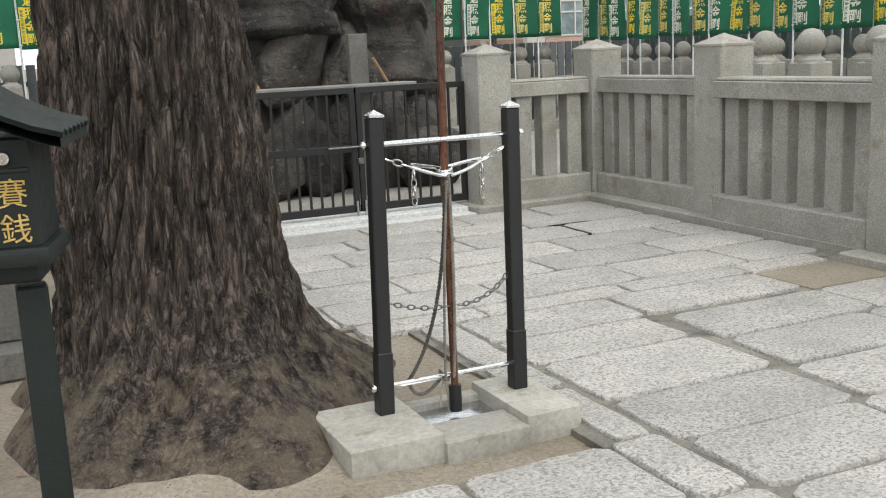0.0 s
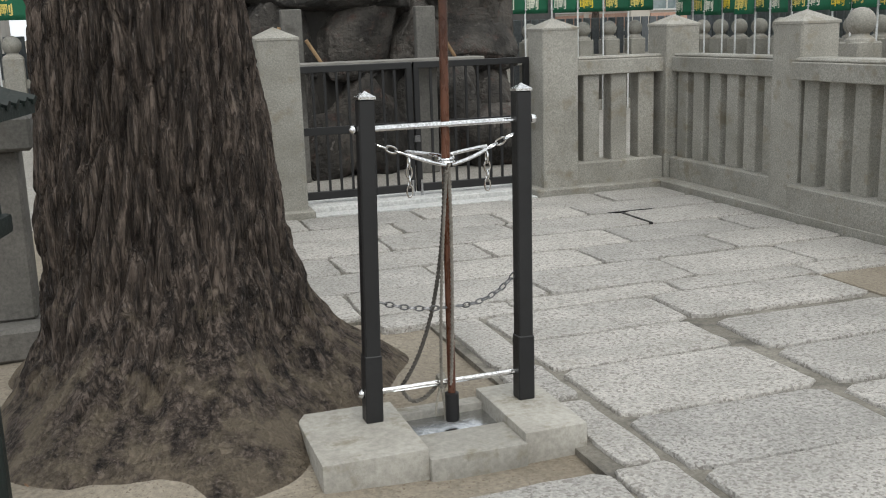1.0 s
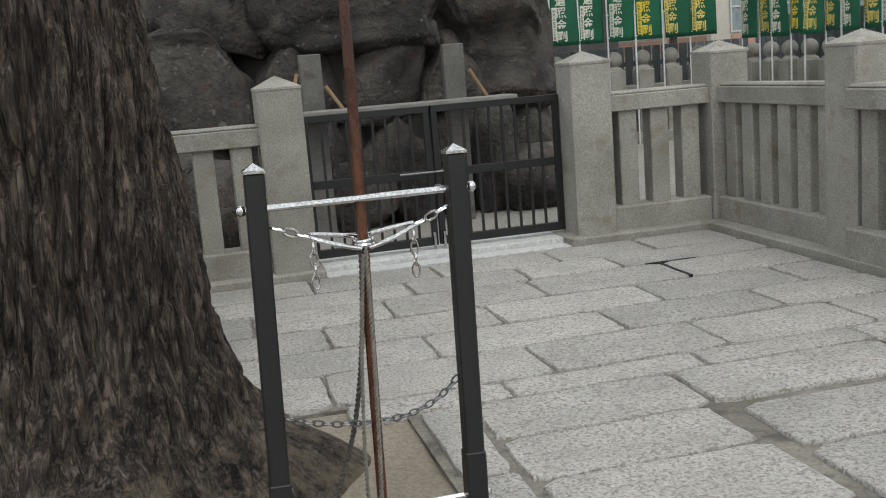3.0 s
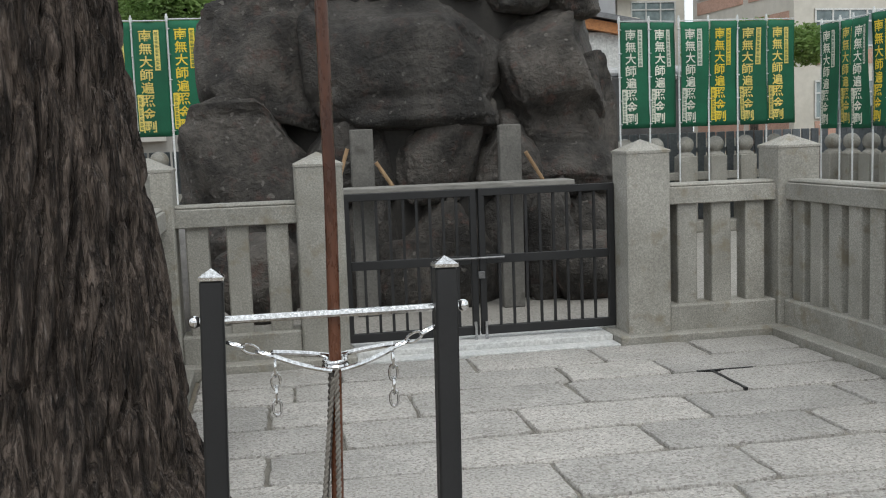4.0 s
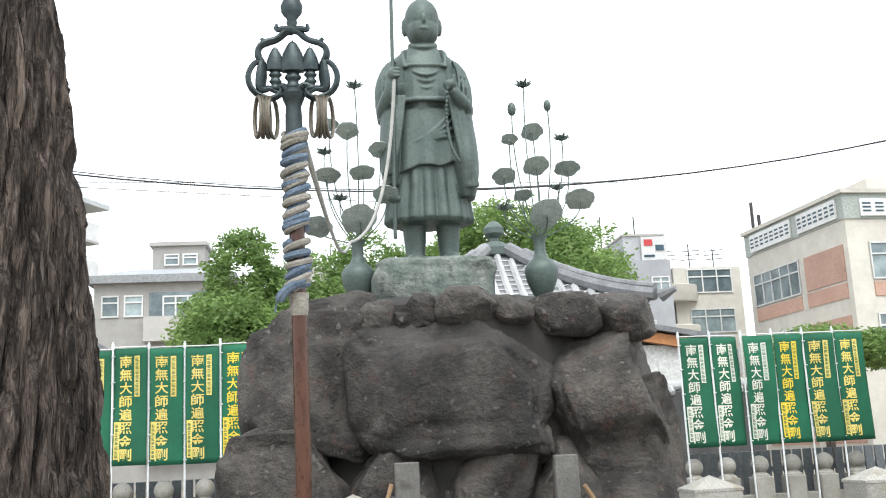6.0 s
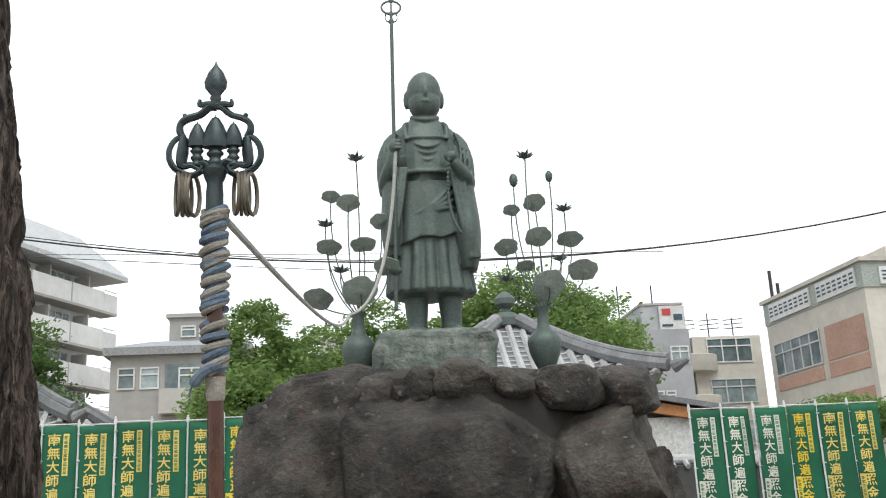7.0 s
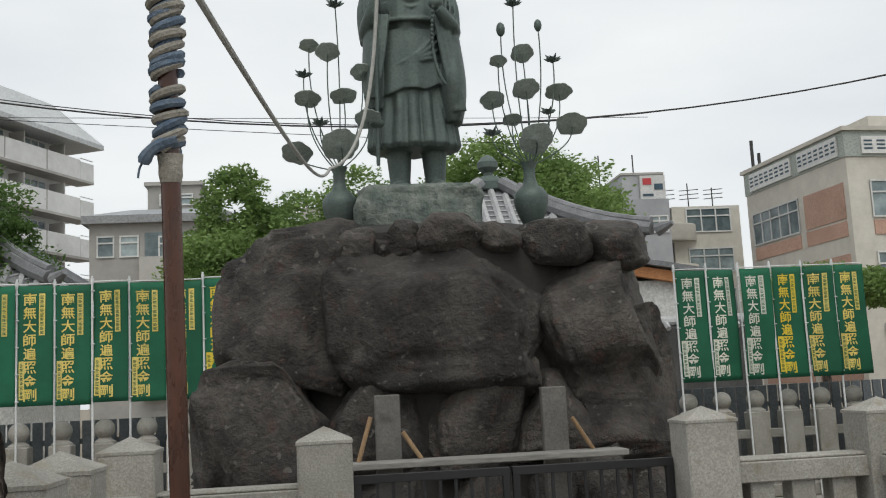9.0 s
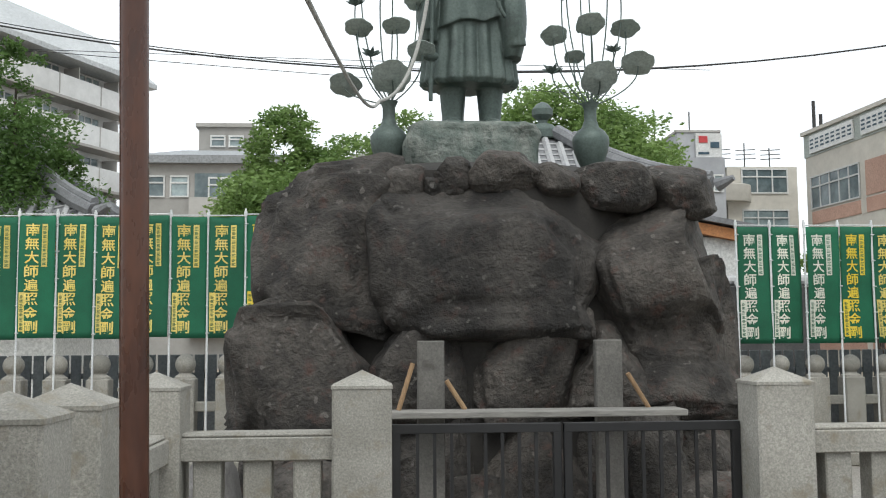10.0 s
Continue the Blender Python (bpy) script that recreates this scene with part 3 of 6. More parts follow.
for row in (
    (143, 282, 36, 28, 10.62, 0.5, 24),
    (166, 278, 15, 16, 10.5, 0.3, 31),
    (183, 286, 25, 28, 10.5, 0.45, 25),
    (223, 289, 52, 30, 10.46, 0.5, 26),
    (266, 285, 31, 24, 10.5, 0.45, 27),
    (313, 279, 57, 35, 10.54, 0.5, 28),
    (367, 277, 57, 37, 10.6, 0.6, 29),
):
    rock_part(*row, square=0.6, rough=0.08, facets=4)
part("mortar_band", boulder(2.75, 1.15, 0.36, 88, 5, 0.42, 0.05, 0), ROCK_FILL, rock, at=pose(3.36 - 3.05, 11.14 - 11.4, 2.80), sharp=180)
# core that fills the gaps, coloured dark to stand for their shade
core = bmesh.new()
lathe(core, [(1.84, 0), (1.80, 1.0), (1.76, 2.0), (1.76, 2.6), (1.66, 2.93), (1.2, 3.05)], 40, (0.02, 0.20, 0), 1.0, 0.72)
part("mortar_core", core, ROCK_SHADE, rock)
for x, y, w, d, h, s in ((4.24, 10.0, 0.5, 0.4, 0.95, 41), (3.45, 9.9, 0.5, 0.5, 0.5, 42), (4.6, 9.9, 0.8, 0.6, 0.6, 43), (1.6, 9.7, 0.8, 0.6, 0.7, 44), (1.05, 9.5, 0.55, 0.5, 0.8, 45), (2.9, 9.85, 0.7, 0.5, 0.55, 46)):
    tagged(part("garden_rock", boulder(w, d, h * 1.3, s, 4), PALE_ROCK if s == 45 else ROCK, at=pose(x, y, h * 0.42), sharp=180), "weathered garden rock standing before the pedestal", "rock", "rocks before the pedestal")


# ---- the pole stand: concrete base, two black posts, bars and chains ----
base = thing("concrete_base", (1.81, 3.44, -0.06), "low cast concrete base block with raised pads and a sunk plate", "base block")


def base_box(name, lo, hi, material=CONCRETE, bevel=0.008, label=""):
    o = Vector((1.81, 3.44, -0.06))
    return part(name, box(Vector(lo) - o, Vector(hi) - o, bevel, 2), material, base, label)


base_box("pad", (1.348, 3.235, -0.08), (1.695, 3.69, 0.066))
base_box("pad", (2.022, 3.228, -0.08), (2.247, 3.69, 0.066))
base_box("front_step", (1.692, 3.213, -0.08), (2.025, 3.42, 0.036))
base_box("back_step", (1.692, 3.62, -0.08), (2.025, 3.687, 0.036))
base_box("sunk_plate", (1.692, 3.415, -0.08), (2.025, 3.625, 0.008), STEEL, 0.002, "polished steel plate in the sunk middle")

YP, XPL, XPR = 3.564, 1.622, 2.168  # where the leaning posts carry the upper bar


def stand_post(x, y, lean_x, lean_y):
    t = thing("black_stand_post", pose(x, y, 0.064, -lean_y, lean_x, 0), "square black steel post with bright pyramid cap, set in concrete", "post", "posts of the pole stand")
    part("post_tube", box((-0.027, -0.027, 0.0), (0.027, 0.027, 1.085), 0.005), BLACK, t)
    part("sleeve", box((-0.030, -0.030, 0.0), (0.030, 0.030, 0.235), 0.004), BLACK, t)
    cap = bmesh.new()
    c = [cap.verts.new((sx * 0.029, sy * 0.029, z)) for z in (1.085, 1.093) for sx, sy in ((-1, -1), (1, -1), (1, 1), (-1, 1))]
    tip = cap.verts.new((0, 0, 1.112))
    cap.faces.new(c[3::-1])
    for k in range(4):
        cap.faces.new((c[k], c[(k + 1) % 4], c[4 + (k + 1) % 4], c[4 + k]))
        cap.faces.new((c[4 + k], c[4 + (k + 1) % 4], tip))
    part("cap", cap, CHROME, t, "bright metal pyramid cap", sharp=5)
    return t


stand_post(1.591, 3.538, 1.7, 1.4), stand_post(2.148, 3.532, 1.1, 1.7)


def cross_bar(z, y, over, dx=0.0):
    bm = tube(bmesh.new(), [(XPL + dx - over, y, z), (XPR + dx + over, y, z)], 0.0095, 10)
    ob = thing("chrome_crossbar", (XPL, y, z), "bright chrome round crossbar between the black posts", "crossbar", "bars of the pole stand")
    bmesh.ops.translate(bm, verts=bm.verts, vec=(-XPL, -y, -z))
    part("bar", bm, CHROME, ob)
    for x in (XPL + dx - over, XPR + dx + over):
        k = bmesh.new()
        bmesh.ops.create_uvsphere(k, u_segments=12, v_segments=8, radius=0.015, matrix=Matrix.Translation((x - XPL, 0, 0)))
        part("end_knob", k, CHROME, ob, "round chrome end knob")
    return ob


cross_bar(1.052, YP, 0.042)
cross_bar(0.165, 3.538, 0.040, -0.024)

POLE = [(1.870, 3.515, 0.03), (1.884, 3.550, 0.5), (1.899, 3.585, 0.935), (1.907, 3.594, 1.35), (1.904, 3.553, 1.96), (1.902, 3.530, 2.264)]


def pole_at(z):
    for a, b in zip(POLE, POLE[1:]):
        if z <= b[2]:
            return Vector(a).lerp(Vector(b), (z - a[2]) / (b[2] - a[2]))
    return Vector(POLE[-1])


def chain(name, pts, ra, rb, r, label, material=CHROME):
    """Links along a hanging line, turned crosswise by turns."""
    t = thing(name, pts[0], label, "chain")
    o = Vector(pts[0])
    line = [Vector(p) for p in pts]
    total = sum((b - a).length for a, b in zip(line, line[1:]))
    n = max(2, round(total / (ra * 1.55)))
    acc, k, links = 0.0, 0, []
    for a, b in zip(line, line[1:]):
        seg = (b - a).length
        while k < n and (k + 0.5) * total / n <= acc + seg:
            links.append((a.lerp(b, ((k + 0.5) * total / n - acc) / seg), (b - a).normalized()))
            k += 1
        acc += seg
    for i, (p, d) in enumerate(links):
        side = d.cross(Vector((0, 1, 0.05))).normalized() if i % 2 else d.cross(Vector((0.05, 0, 1))).normalized()
        part("link", ring(bmesh.new(), p - o, d, side, ra, rb, r, 14, 6), material, t)
    return t


hub = pole_at(0.93)
for x, s in ((XPL + 0.03, 1), (XPR - 0.03, -1)):
    z0 = 1.0 if s > 0 else 1.005
    mid = Vector((x + s * 0.10, 3.555, 0.962))
    chain("upper_chain", [(x, 3.56, z0), mid], 0.021, 0.0105, 0.0035, "bright short steel chain hooked to the stand post")
    hook = bmesh.new()
    far = hub + Vector((-s * 0.012, -0.012, 0))
    tube(hook, bezier(mid, mid.lerp(far, 0.5) + Vector((0, -0.03, -0.012)), far + Vector((0, -0.02, -0.012))), 0.0065, 8)
    tube(hook, bezier(mid + Vector((0, 0, 0.008)), mid.lerp(far, 0.5) + Vector((0, 0.03, 0.012)), far + Vector((0, 0.035, 0.012))), 0.0065, 8)
    tagged(part("spring_hook", hook, CHROME), "long bright steel snap hook gripping the pole", "hook")
    end = mid + Vector((s * 0.005, -0.008, -0.012))
    chain("hanging_chain", [end, end + Vector((0, 0, -0.125))], 0.020, 0.010, 0.0033, "loose chain end hanging from the snap hook")
collar = bmesh.new()
ring(collar, hub + Vector((0, 0, -0.006)), (1, 0, 0), (0, 1, 0), 0.028, 0.028, 0.006)
ring(collar, hub + Vector((0, 0, 0.008)), (1, 0, 0.1), (0, 1, 0.1), 0.027, 0.027, 0.005)
tagged(part("pole_ring", collar, CHROME), "bright steel double ring round the brown pole", "ring")
low = pole_at(0.43)
chain("lower_chain", [tuple(p) for p in bezier((XPL + 0.012, 3.55, 0.475), (1.74, 3.55, 0.43), (low.x - 0.02, low.y - 0.02, 0.435), 8)], 0.016, 0.0085, 0.0028, "thin dull steel chain slung between post and pole", DULL_STEEL)
chain("lower_chain", [tuple(p) for p in bezier((low.x + 0.02, low.y - 0.02, 0.435), (2.04, 3.55, 0.42), (XPR - 0.04, 3.55, 0.52), 8)], 0.016, 0.0085, 0.0028, "thin dull steel chain slung between pole and post", DULL_STEEL)


# ---- brown pole with its ornament ----
pole = thing("ceremonial_pole", POLE[0], "tall brown lacquered pole wrapped in blue rope under a bronze finial", "pole")
P0 = Vector(POLE[0])
part("shaft", tube(bmesh.new(), [Vector(p) - P0 for p in POLE], [0.014, 0.0145, 0.015, 0.015, 0.015, 0.015], 16), POLE_BROWN, pole)
part("ferrule", tube(bmesh.new(), [(0, 0, 0.0), (0, 0, 0.10)], 0.024, 16), BLACK, pole, "black rubber ferrule at the foot")


def rope_wrap(z0, z1, r, turns, thick, material, name, shift=0.0):
    pts, n = [], int(turns * 18)
    for i in range(n + 1):
        t = i / n
        p = pole_at(z0 + (z1 - z0) * t)
        a = 2 * math.pi * turns * t + shift
        wob = 0.003 * math.sin(t * 19 + shift) + 0.002 * math.sin(t * 47)
        pts.append(p + Vector((math.cos(a), math.sin(a), 0)) * (r + wob) + Vector((0, 0, 0.006 * math.sin(a + 1.0) + 0.004 * math.sin(t * 31))) - P0)
    return part(name, tube(bmesh.new(), pts, thick, 7), material, pole)


rope_wrap(2.066, 2.262, 0.0185, 12, 0.0074, ROPE_BLUE, "rope_wrapping")
rope_wrap(2.070, 2.266, 0.0192, 12, 0.0072, ROPE_CREAM, "rope_wrapping", 3.1)
rope_wrap(1.950, 2.050, 0.0185, 6.5, 0.0074, ROPE_BLUE, "rope_wrapping", 1.0)
rope_wrap(1.956, 2.050, 0.0192, 6, 0.0070, ROPE_CREAM, "rope_wrapping", 4.1)
tail = bmesh.new()
pw = pole_at(1.955) - P0
tube(tail, bezier(pw + Vector((0.012, -0.02, 0.01)), pw + Vector((-0.028, -0.032, 0.0)), pw + Vector((-0.036, -0.02, -0.026)), 8), [0.009] * 6 + [0.010, 0.011, 0.008], 7)
tube(tail, bezier(pw + Vector((-0.03, -0.02, -0.018)), pw + Vector((-0.043, -0.02, -0.025)), pw + Vector((-0.044, -0.02, -0.048)), 6), 0.0018, 5)
part("rope_tail", tail, ROPE_BLUE, pole, "frayed blue rope end")
part("tape_band", tube(bmesh.new(), [pole_at(z) - P0 for z in (1.903, 1.915, 1.928, 1.946)], [0.0160, 0.0185, 0.0180, 0.0200], 14), ROPE_CREAM, pole, "pale cord band below the wrapping")


def finial():
    """A flat, openwork bronze staff head with side loops that carry hanging rings."""
    f = Vector(POLE[-1]) - P0
    big = 0.93
    bm = bmesh.new()

    def bar(pts, r, flat=0.7):
        """A bar that glides through the points."""
        pts = [Vector(p) for p in pts]
        rs = r if isinstance(r, list) else [r] * len(pts)
        line, radii = [], []
        for i in range(len(pts) - 1):
            p0, p1, p2, p3 = pts[max(i - 1, 0)], pts[i], pts[i + 1], pts[min(i + 2, len(pts) - 1)]
            for q in range(4):
                t = q / 4
                line.append(0.5 * (2 * p1 + (p2 - p0) * t + (2 * p0 - 5 * p1 + 4 * p2 - p3) * t * t + (3 * p1 - p0 - 3 * p2 + p3) * t ** 3))
                radii.append(rs[i] + (rs[i + 1] - rs[i]) * t)
        line.append(pts[-1])
        radii.append(rs[-1])
        tube(bm, [f + p * big for p in line], [q * 1.3 for q in radii], 8, True, flat)

    def spear(x, z0, z1, w, waist):
        n, prof = 36, []
        for i in range(n + 1):
            t = i / n
            k = waist * (1 + 0.22 * math.sin(t * 42) + 0.8 * max(0.0, t - 0.25)) if t < 0.42 else w * math.sin(math.pi * min(1.0, 0.42 + (t - 0.42) * 0.98)) ** 0.8 if t < 0.97 else 0.001
            prof.append((max(k, 0.0012) * big, (z0 + (z1 - z0) * t) * big))
        lathe(bm, prof, 12, tuple(f + Vector((x * big, 0, 0))), 1.0, 0.55)

    lathe(bm, [(0.017, -0.02), (0.0165, 0.03), (0.015, 0.05), (0.020, 0.062), (0.024, 0.075), (0.017, 0.085)], 16, tuple(f))
    spear(0, 0.075, 0.205, 0.027, 0.014)
    spear(-0.037, 0.092, 0.190, 0.019, 0.011)
    spear(0.037, 0.092, 0.190, 0.019, 0.011)
    for s in (-1, 1):
        bar([(s * a, 0, b) for a, b in ((0.0, 0.075), (0.02, 0.10), (0.034, 0.098))], 0.006)
        bar([(s * a, 0, b) for a, b in ((0.012, 0.075), (0.03, 0.085), (0.048, 0.095), (0.062, 0.093), (0.068, 0.10), (0.066, 0.125), (0.064, 0.155))], [0.005, 0.005, 0.006, 0.0075, 0.0095, 0.0105, 0.007])
        bar([(s * a, 0, b) for a, b in ((0.064, 0.155), (0.072, 0.168), (0.071, 0.185), (0.058, 0.197), (0.032, 0.206), (0.014, 0.222), (0.0, 0.226))], [0.005, 0.0065, 0.0055, 0.0065, 0.006, 0.0065, 0.0085])
        bar([(s * a, 0, b) for a, b in ((0.058, 0.197), (0.065, 0.208))], [0.005, 0.003])
        bar([(s * a, 0, b) for a, b in ((0.0, 0.228), (0.02, 0.23), (0.033, 0.228), (0.032, 0.24))], [0.008, 0.0065, 0.005, 0.003])
        bar([(s * a, 0, b) for a, b in ((0.064, 0.158), (0.080, 0.152), (0.092, 0.133), (0.093, 0.11), (0.083, 0.09), (0.066, 0.078), (0.048, 0.072), (0.03, 0.08), (0.024, 0.092))], 0.0055)
    lathe(bm, [(r_ * big, z_ * big) for r_, z_ in ((0.010, 0.222), (0.009, 0.235), (0.012, 0.243), (0.010, 0.25), (0.022, 0.266), (0.024, 0.281), (0.016, 0.302), (0.004, 0.318), (0.001, 0.327))], 16, tuple(f), 1.0, 0.55)
    head = part("finial", bm, DARK_BRONZE, pole, "openwork dark bronze staff head")
    for s in (-1, 1):
        for k in range(4):
            a = s * 0.055 + (k - 1.5) * 0.0095
            part("finial_ring", ring(bmesh.new(), f + Vector((a, 0.002 * k, 0.030)), (0.2 * (k - 1.5), 1, 0.0), (0, 0, 1), 0.028, 0.041, 0.0042, 24, 6), BRASS, head, "dull brass hanging ring")
    return head


finial()

# strands that hang from the ring to the foot of the stand
strands = thing("hanging_rope", hub, "grey twisted rope strands hanging down the brown pole", "rope")


def twisted(name, pts, r, material, parent, origin, pitch=0.03):
    """A two-strand twisted cord along the points."""
    line = [Vector(p) - Vector(origin) for p in pts]
    fine = []
    for a, b in zip(line, line[1:]):
        m = max(2, int((b - a).length / (pitch / 7)))
        fine += [a.lerp(b, k / m) for k in range(m)]
    fine.append(line[-1])
    bm, s = bmesh.new(), 0.0
    for half in (0, math.pi):
        out, s = [], 0.0
        for i, p in enumerate(fine):
            if i:
                s += (p - fine[i - 1]).length
            d = (fine[min(i + 1, len(fine) - 1)] - fine[max(i - 1, 0)]).normalized()
            u = d.cross(Vector((0.2, 1, 0.1))).normalized()
            v = d.cross(u)
            a = 2 * math.pi * s / pitch + half
            out.append(p + (u * math.cos(a) + v * math.sin(a)) * r * 0.55)
        tube(bm, out, r * 0.62, 5)
    return part(name, bm, material, parent)


twisted("strand", bezier(hub + Vector((0.0, -0.03, -0.01)), (1.885, 3.50, 0.45), (1.868, 3.515, 0.16), 14), 0.0062, ROPE_GREY, strands, hub)
twisted("strand", bezier(hub + Vector((-0.012, -0.02, -0.02)), (1.855, 3.53, 0.36), (1.71, 3.59, 0.15), 14), 0.0072, ROPE_DARK, strands, hub)
twisted("strand", bezier(hub + Vector((-0.008, -0.03, -0.03)), (1.83, 3.50, 0.5), (1.835, 3.52, 0.15), 14), 0.0055, ROPE_GREY, strands, hub)
twisted("strand", bezier((1.71, 3.59, 0.15), (1.75, 3.59, 0.03), (1.84, 3.56, 0.16), 10), 0.0075, ROPE_GREY, strands, hub)
knot = bmesh.new()
for k in range(4):
    ring(knot, Vector((1.838 + 0.006 * k, 3.557, 0.165)) - hub, (0, 1, 0.2 * k), (0, 0.1, 1), 0.019, 0.019, 0.006, 14, 6)
for k, (dx, dz) in enumerate(((-0.022, -0.11), (0.006, -0.13), (0.02, -0.08))):
    tube(knot, bezier(Vector((1.842, 3.545, 0.16)) - hub, Vector((1.842 + dx, 3.535, 0.10)) - hub, Vector((1.842 + dx * 1.3, 3.53, 0.16 + dz)) - hub, 6), 0.0045, 5)
part("knot", knot, ROPE_CREAM, strands, "pale cord knot on the lower bar")

# ---- pale rope from the pole's head to the statue's staff ----
cord = bezier((1.920, 3.53, 2.245), (2.09, 10.2, 3.20), (2.20, 11.1, 3.62), 30)[:-1] + bezier((2.20, 11.1, 3.62), (2.62, 11.6, 3.80), (2.735, 11.66, 5.56), 20)
rope = tagged(part("drape_rope", tube(bmesh.new(), cord, [0.007 + 0.013 * i / 50 for i in range(51)], 8), ROPE_PALE), "long pale rope slung from the pole to the statue", "rope")

# ---- offertory box on a post ----
ob_base = (0.434, 3.20, -0.03)
offer = thing("offertory_box", ob_base, "black-green lacquered offertory box on a slim post, gold characters", "offertory box")
part("stand_post", box((-0.042, -0.042, 0), (0.042, 0.042, 0.81), 0.006), BOX_GREEN, offer)
part("foot_plate", box((-0.13, -0.13, 0), (0.13, 0.13, 0.02), 0.003), BOX_GREEN, offer)
TURN_BOX = pose(-0.05, 0.0, -0.885, 0, 0, -13) @ Matrix.Scale(1.626, 4)
bx = part("box_body", box((-0.125, -0.08, 1.12), (0.072, 0.10, 1.30), 0.004), BOX_GREEN, offer, at=TURN_BOX)
rim = bmesh.new()
add_box(rim, (-0.14, -0.092, 1.09), (0.085, 0.112, 1.123), 0.008, 2)
add_box(rim, (-0.035, -0.045, 1.055), (0.06, 0.045, 1.092), 0.006)
part("box_base", rim, BOX_GREEN, offer, at=TURN_BOX)
roof, ribs = bmesh.new(), []


def eave(s, t):
    """The roof's curved slope from the ridge (t = 0) to the eave (t = 1)."""
    return -0.03 + s * 0.160 * t, 1.385 - 0.125 * t + 0.045 * t * t


for s in (-1, 1):
    rows = []
    for i in range(9):
        x, z = eave(s, i / 8)
        rows.append([(x, -0.15 + 0.30 * k / 8, z) for k in range(9)])
    vs = [[roof.verts.new(p) for p in r] for r in rows] + [[roof.verts.new((p[0], p[1], p[2] - 0.02)) for p in r] for r in rows[::-1]]
    for a, b in zip(vs, vs[1:]):
        for k in range(8):
            roof.faces.new((a[k], a[k + 1], b[k + 1], b[k]))
    for k in range(7):
        y = -0.14 + 0.0467 * k
        ribs.append([(eave(s, t)[0], y, eave(s, t)[1] + 0.003) for t in (0, 0.25, 0.5, 0.75, 1.03)])
box_roof = part("roof", roof, BOX_GREEN, offer, "small curved tiled roof", at=TURN_BOX)
for line in ribs:
    part("tile_rib", tube(bmesh.new(), line, 0.009, 6), BOX_GREEN, box_roof)
part("ridge", tube(bmesh.new(), [(-0.03, -0.165, 1.395), (-0.03, 0.165, 1.395)], 0.02, 8), BOX_GREEN, box_roof)
lock = bmesh.new()
bmesh.ops.create_cone(lock, cap_ends=True, segments=16, radius1=0.012, radius2=0.010, depth=0.012, matrix=Matrix.Translation((0.030, -0.084, 1.268)) @ pose(0, 0, 0, 90, 0, 0))
part("lock", lock, CHROME, offer, "round bright lock", at=TURN_BOX)
part("slot_bar", box((-0.115, -0.084, 1.245), (0.065, -0.079, 1.252), 0.001), BLACK, offer, at=TURN_BOX)
gold = bmesh.new()
for k, ch in enumerate("賽銭"):
    co, faces = glyph_mesh(ch, 0.051, 0.050, 0.0)
    vs = [gold.verts.new((x + 0.036, -0.0825, z + 1.212 - 0.058 * k)) for x, y, z in co]
    for fc in faces:
        gold.faces.new([vs[i] for i in fc])
part("lettering", gold, GOLD, offer, "gold characters", at=TURN_BOX, smooth=False)

# ---- stone stand behind the tree ----
stand = thing("stone_stand", (0.31, 5.35, -0.03), "dark weathered stone pillar stand with flat slab top behind the tree", "stone stand")
part("foot_slab", box((-0.33, -0.3, 0), (0.27, 0.3, 0.15), 0.015), DARK_STONE, stand)
part("pillar", box((-0.16, -0.15, 0.148), (0.15, 0.15, 0.93), 0.015), DARK_STONE, stand)
part("top_slab", box((-0.28, -0.24, 0.928), (0.22, 0.24, 1.08), 0.015), DARK_STONE, stand, "flat stone top slab")

# ---- offering table behind the gate ----
table = thing("offering_table", (3.22, 9.48, -0.02), "long weathered plank on two grey stone uprights before the rocks", "offering table")
part("plank", box((-0.97, -0.16, 1.055), (1.06, 0.14, 1.10), 0.006), surface("grey_plank", (0.20, 0.195, 0.18), (0.28, 0.27, 0.25), grain=40, patch=3, rough=0.85, bump=0.3, stretch=(0.15, 1, 1)), table)
for x in (-0.67, 0.595):
    part("upright", box((x - 0.095, 0.145, 0), (x + 0.095, 0.235, 1.575), 0.008), DARK_STONE, table, "dark grey stone upright")
for x0, x1, z0, z1, y in ((-0.90, -0.80, 1.10, 1.42, 0.05), (-0.57, -0.44, 1.30, 1.10, 0.05), (0.70, 0.85, 1.34, 1.10, 0.05)):
    tagged(part("leaning_stick", tube(bmesh.new(), [(0, 0, 0), (x1 - x0, 0.02, z1 - z0)], 0.017, 10), WOOD, at=pose(3.22 + x0, 9.48 + y, z0 - 0.02)), "short tan wooden stick leaning on the stone upright", "stick", "sticks on the offering table")


# ---- statue ----
def robe_section(z):
    """Half-widths across and front to back of the robed figure at a height over its feet."""
    table_ = ((0.42, 0.40, 0.27), (0.46, 0.44, 0.30), (0.75, 0.40, 0.28), (1.05, 0.385, 0.27), (1.35, 0.38, 0.27), (1.65, 0.39, 0.27), (1.9, 0.40, 0.27), (2.06, 0.38, 0.25), (2.18, 0.31, 0.21), (2.27, 0.20, 0.17), (2.33, 0.12, 0.13))
    for a, b in zip(table_, table_[1:]):
        if z <= b[0]:
            k = max(0.0, (z - a[0]) / (b[0] - a[0]))
            return a[1] + (b[1] - a[1]) * k, a[2] + (b[2] - a[2]) * k
    return table_[-1][1:]


def ball(bm, at, rx, ry, rz, sub=3):
    bmesh.ops.create_icosphere(bm, subdivisions=sub, radius=1.0, matrix=Matrix.Translation(at) @ Matrix.Diagonal((rx, ry, rz, 1)))


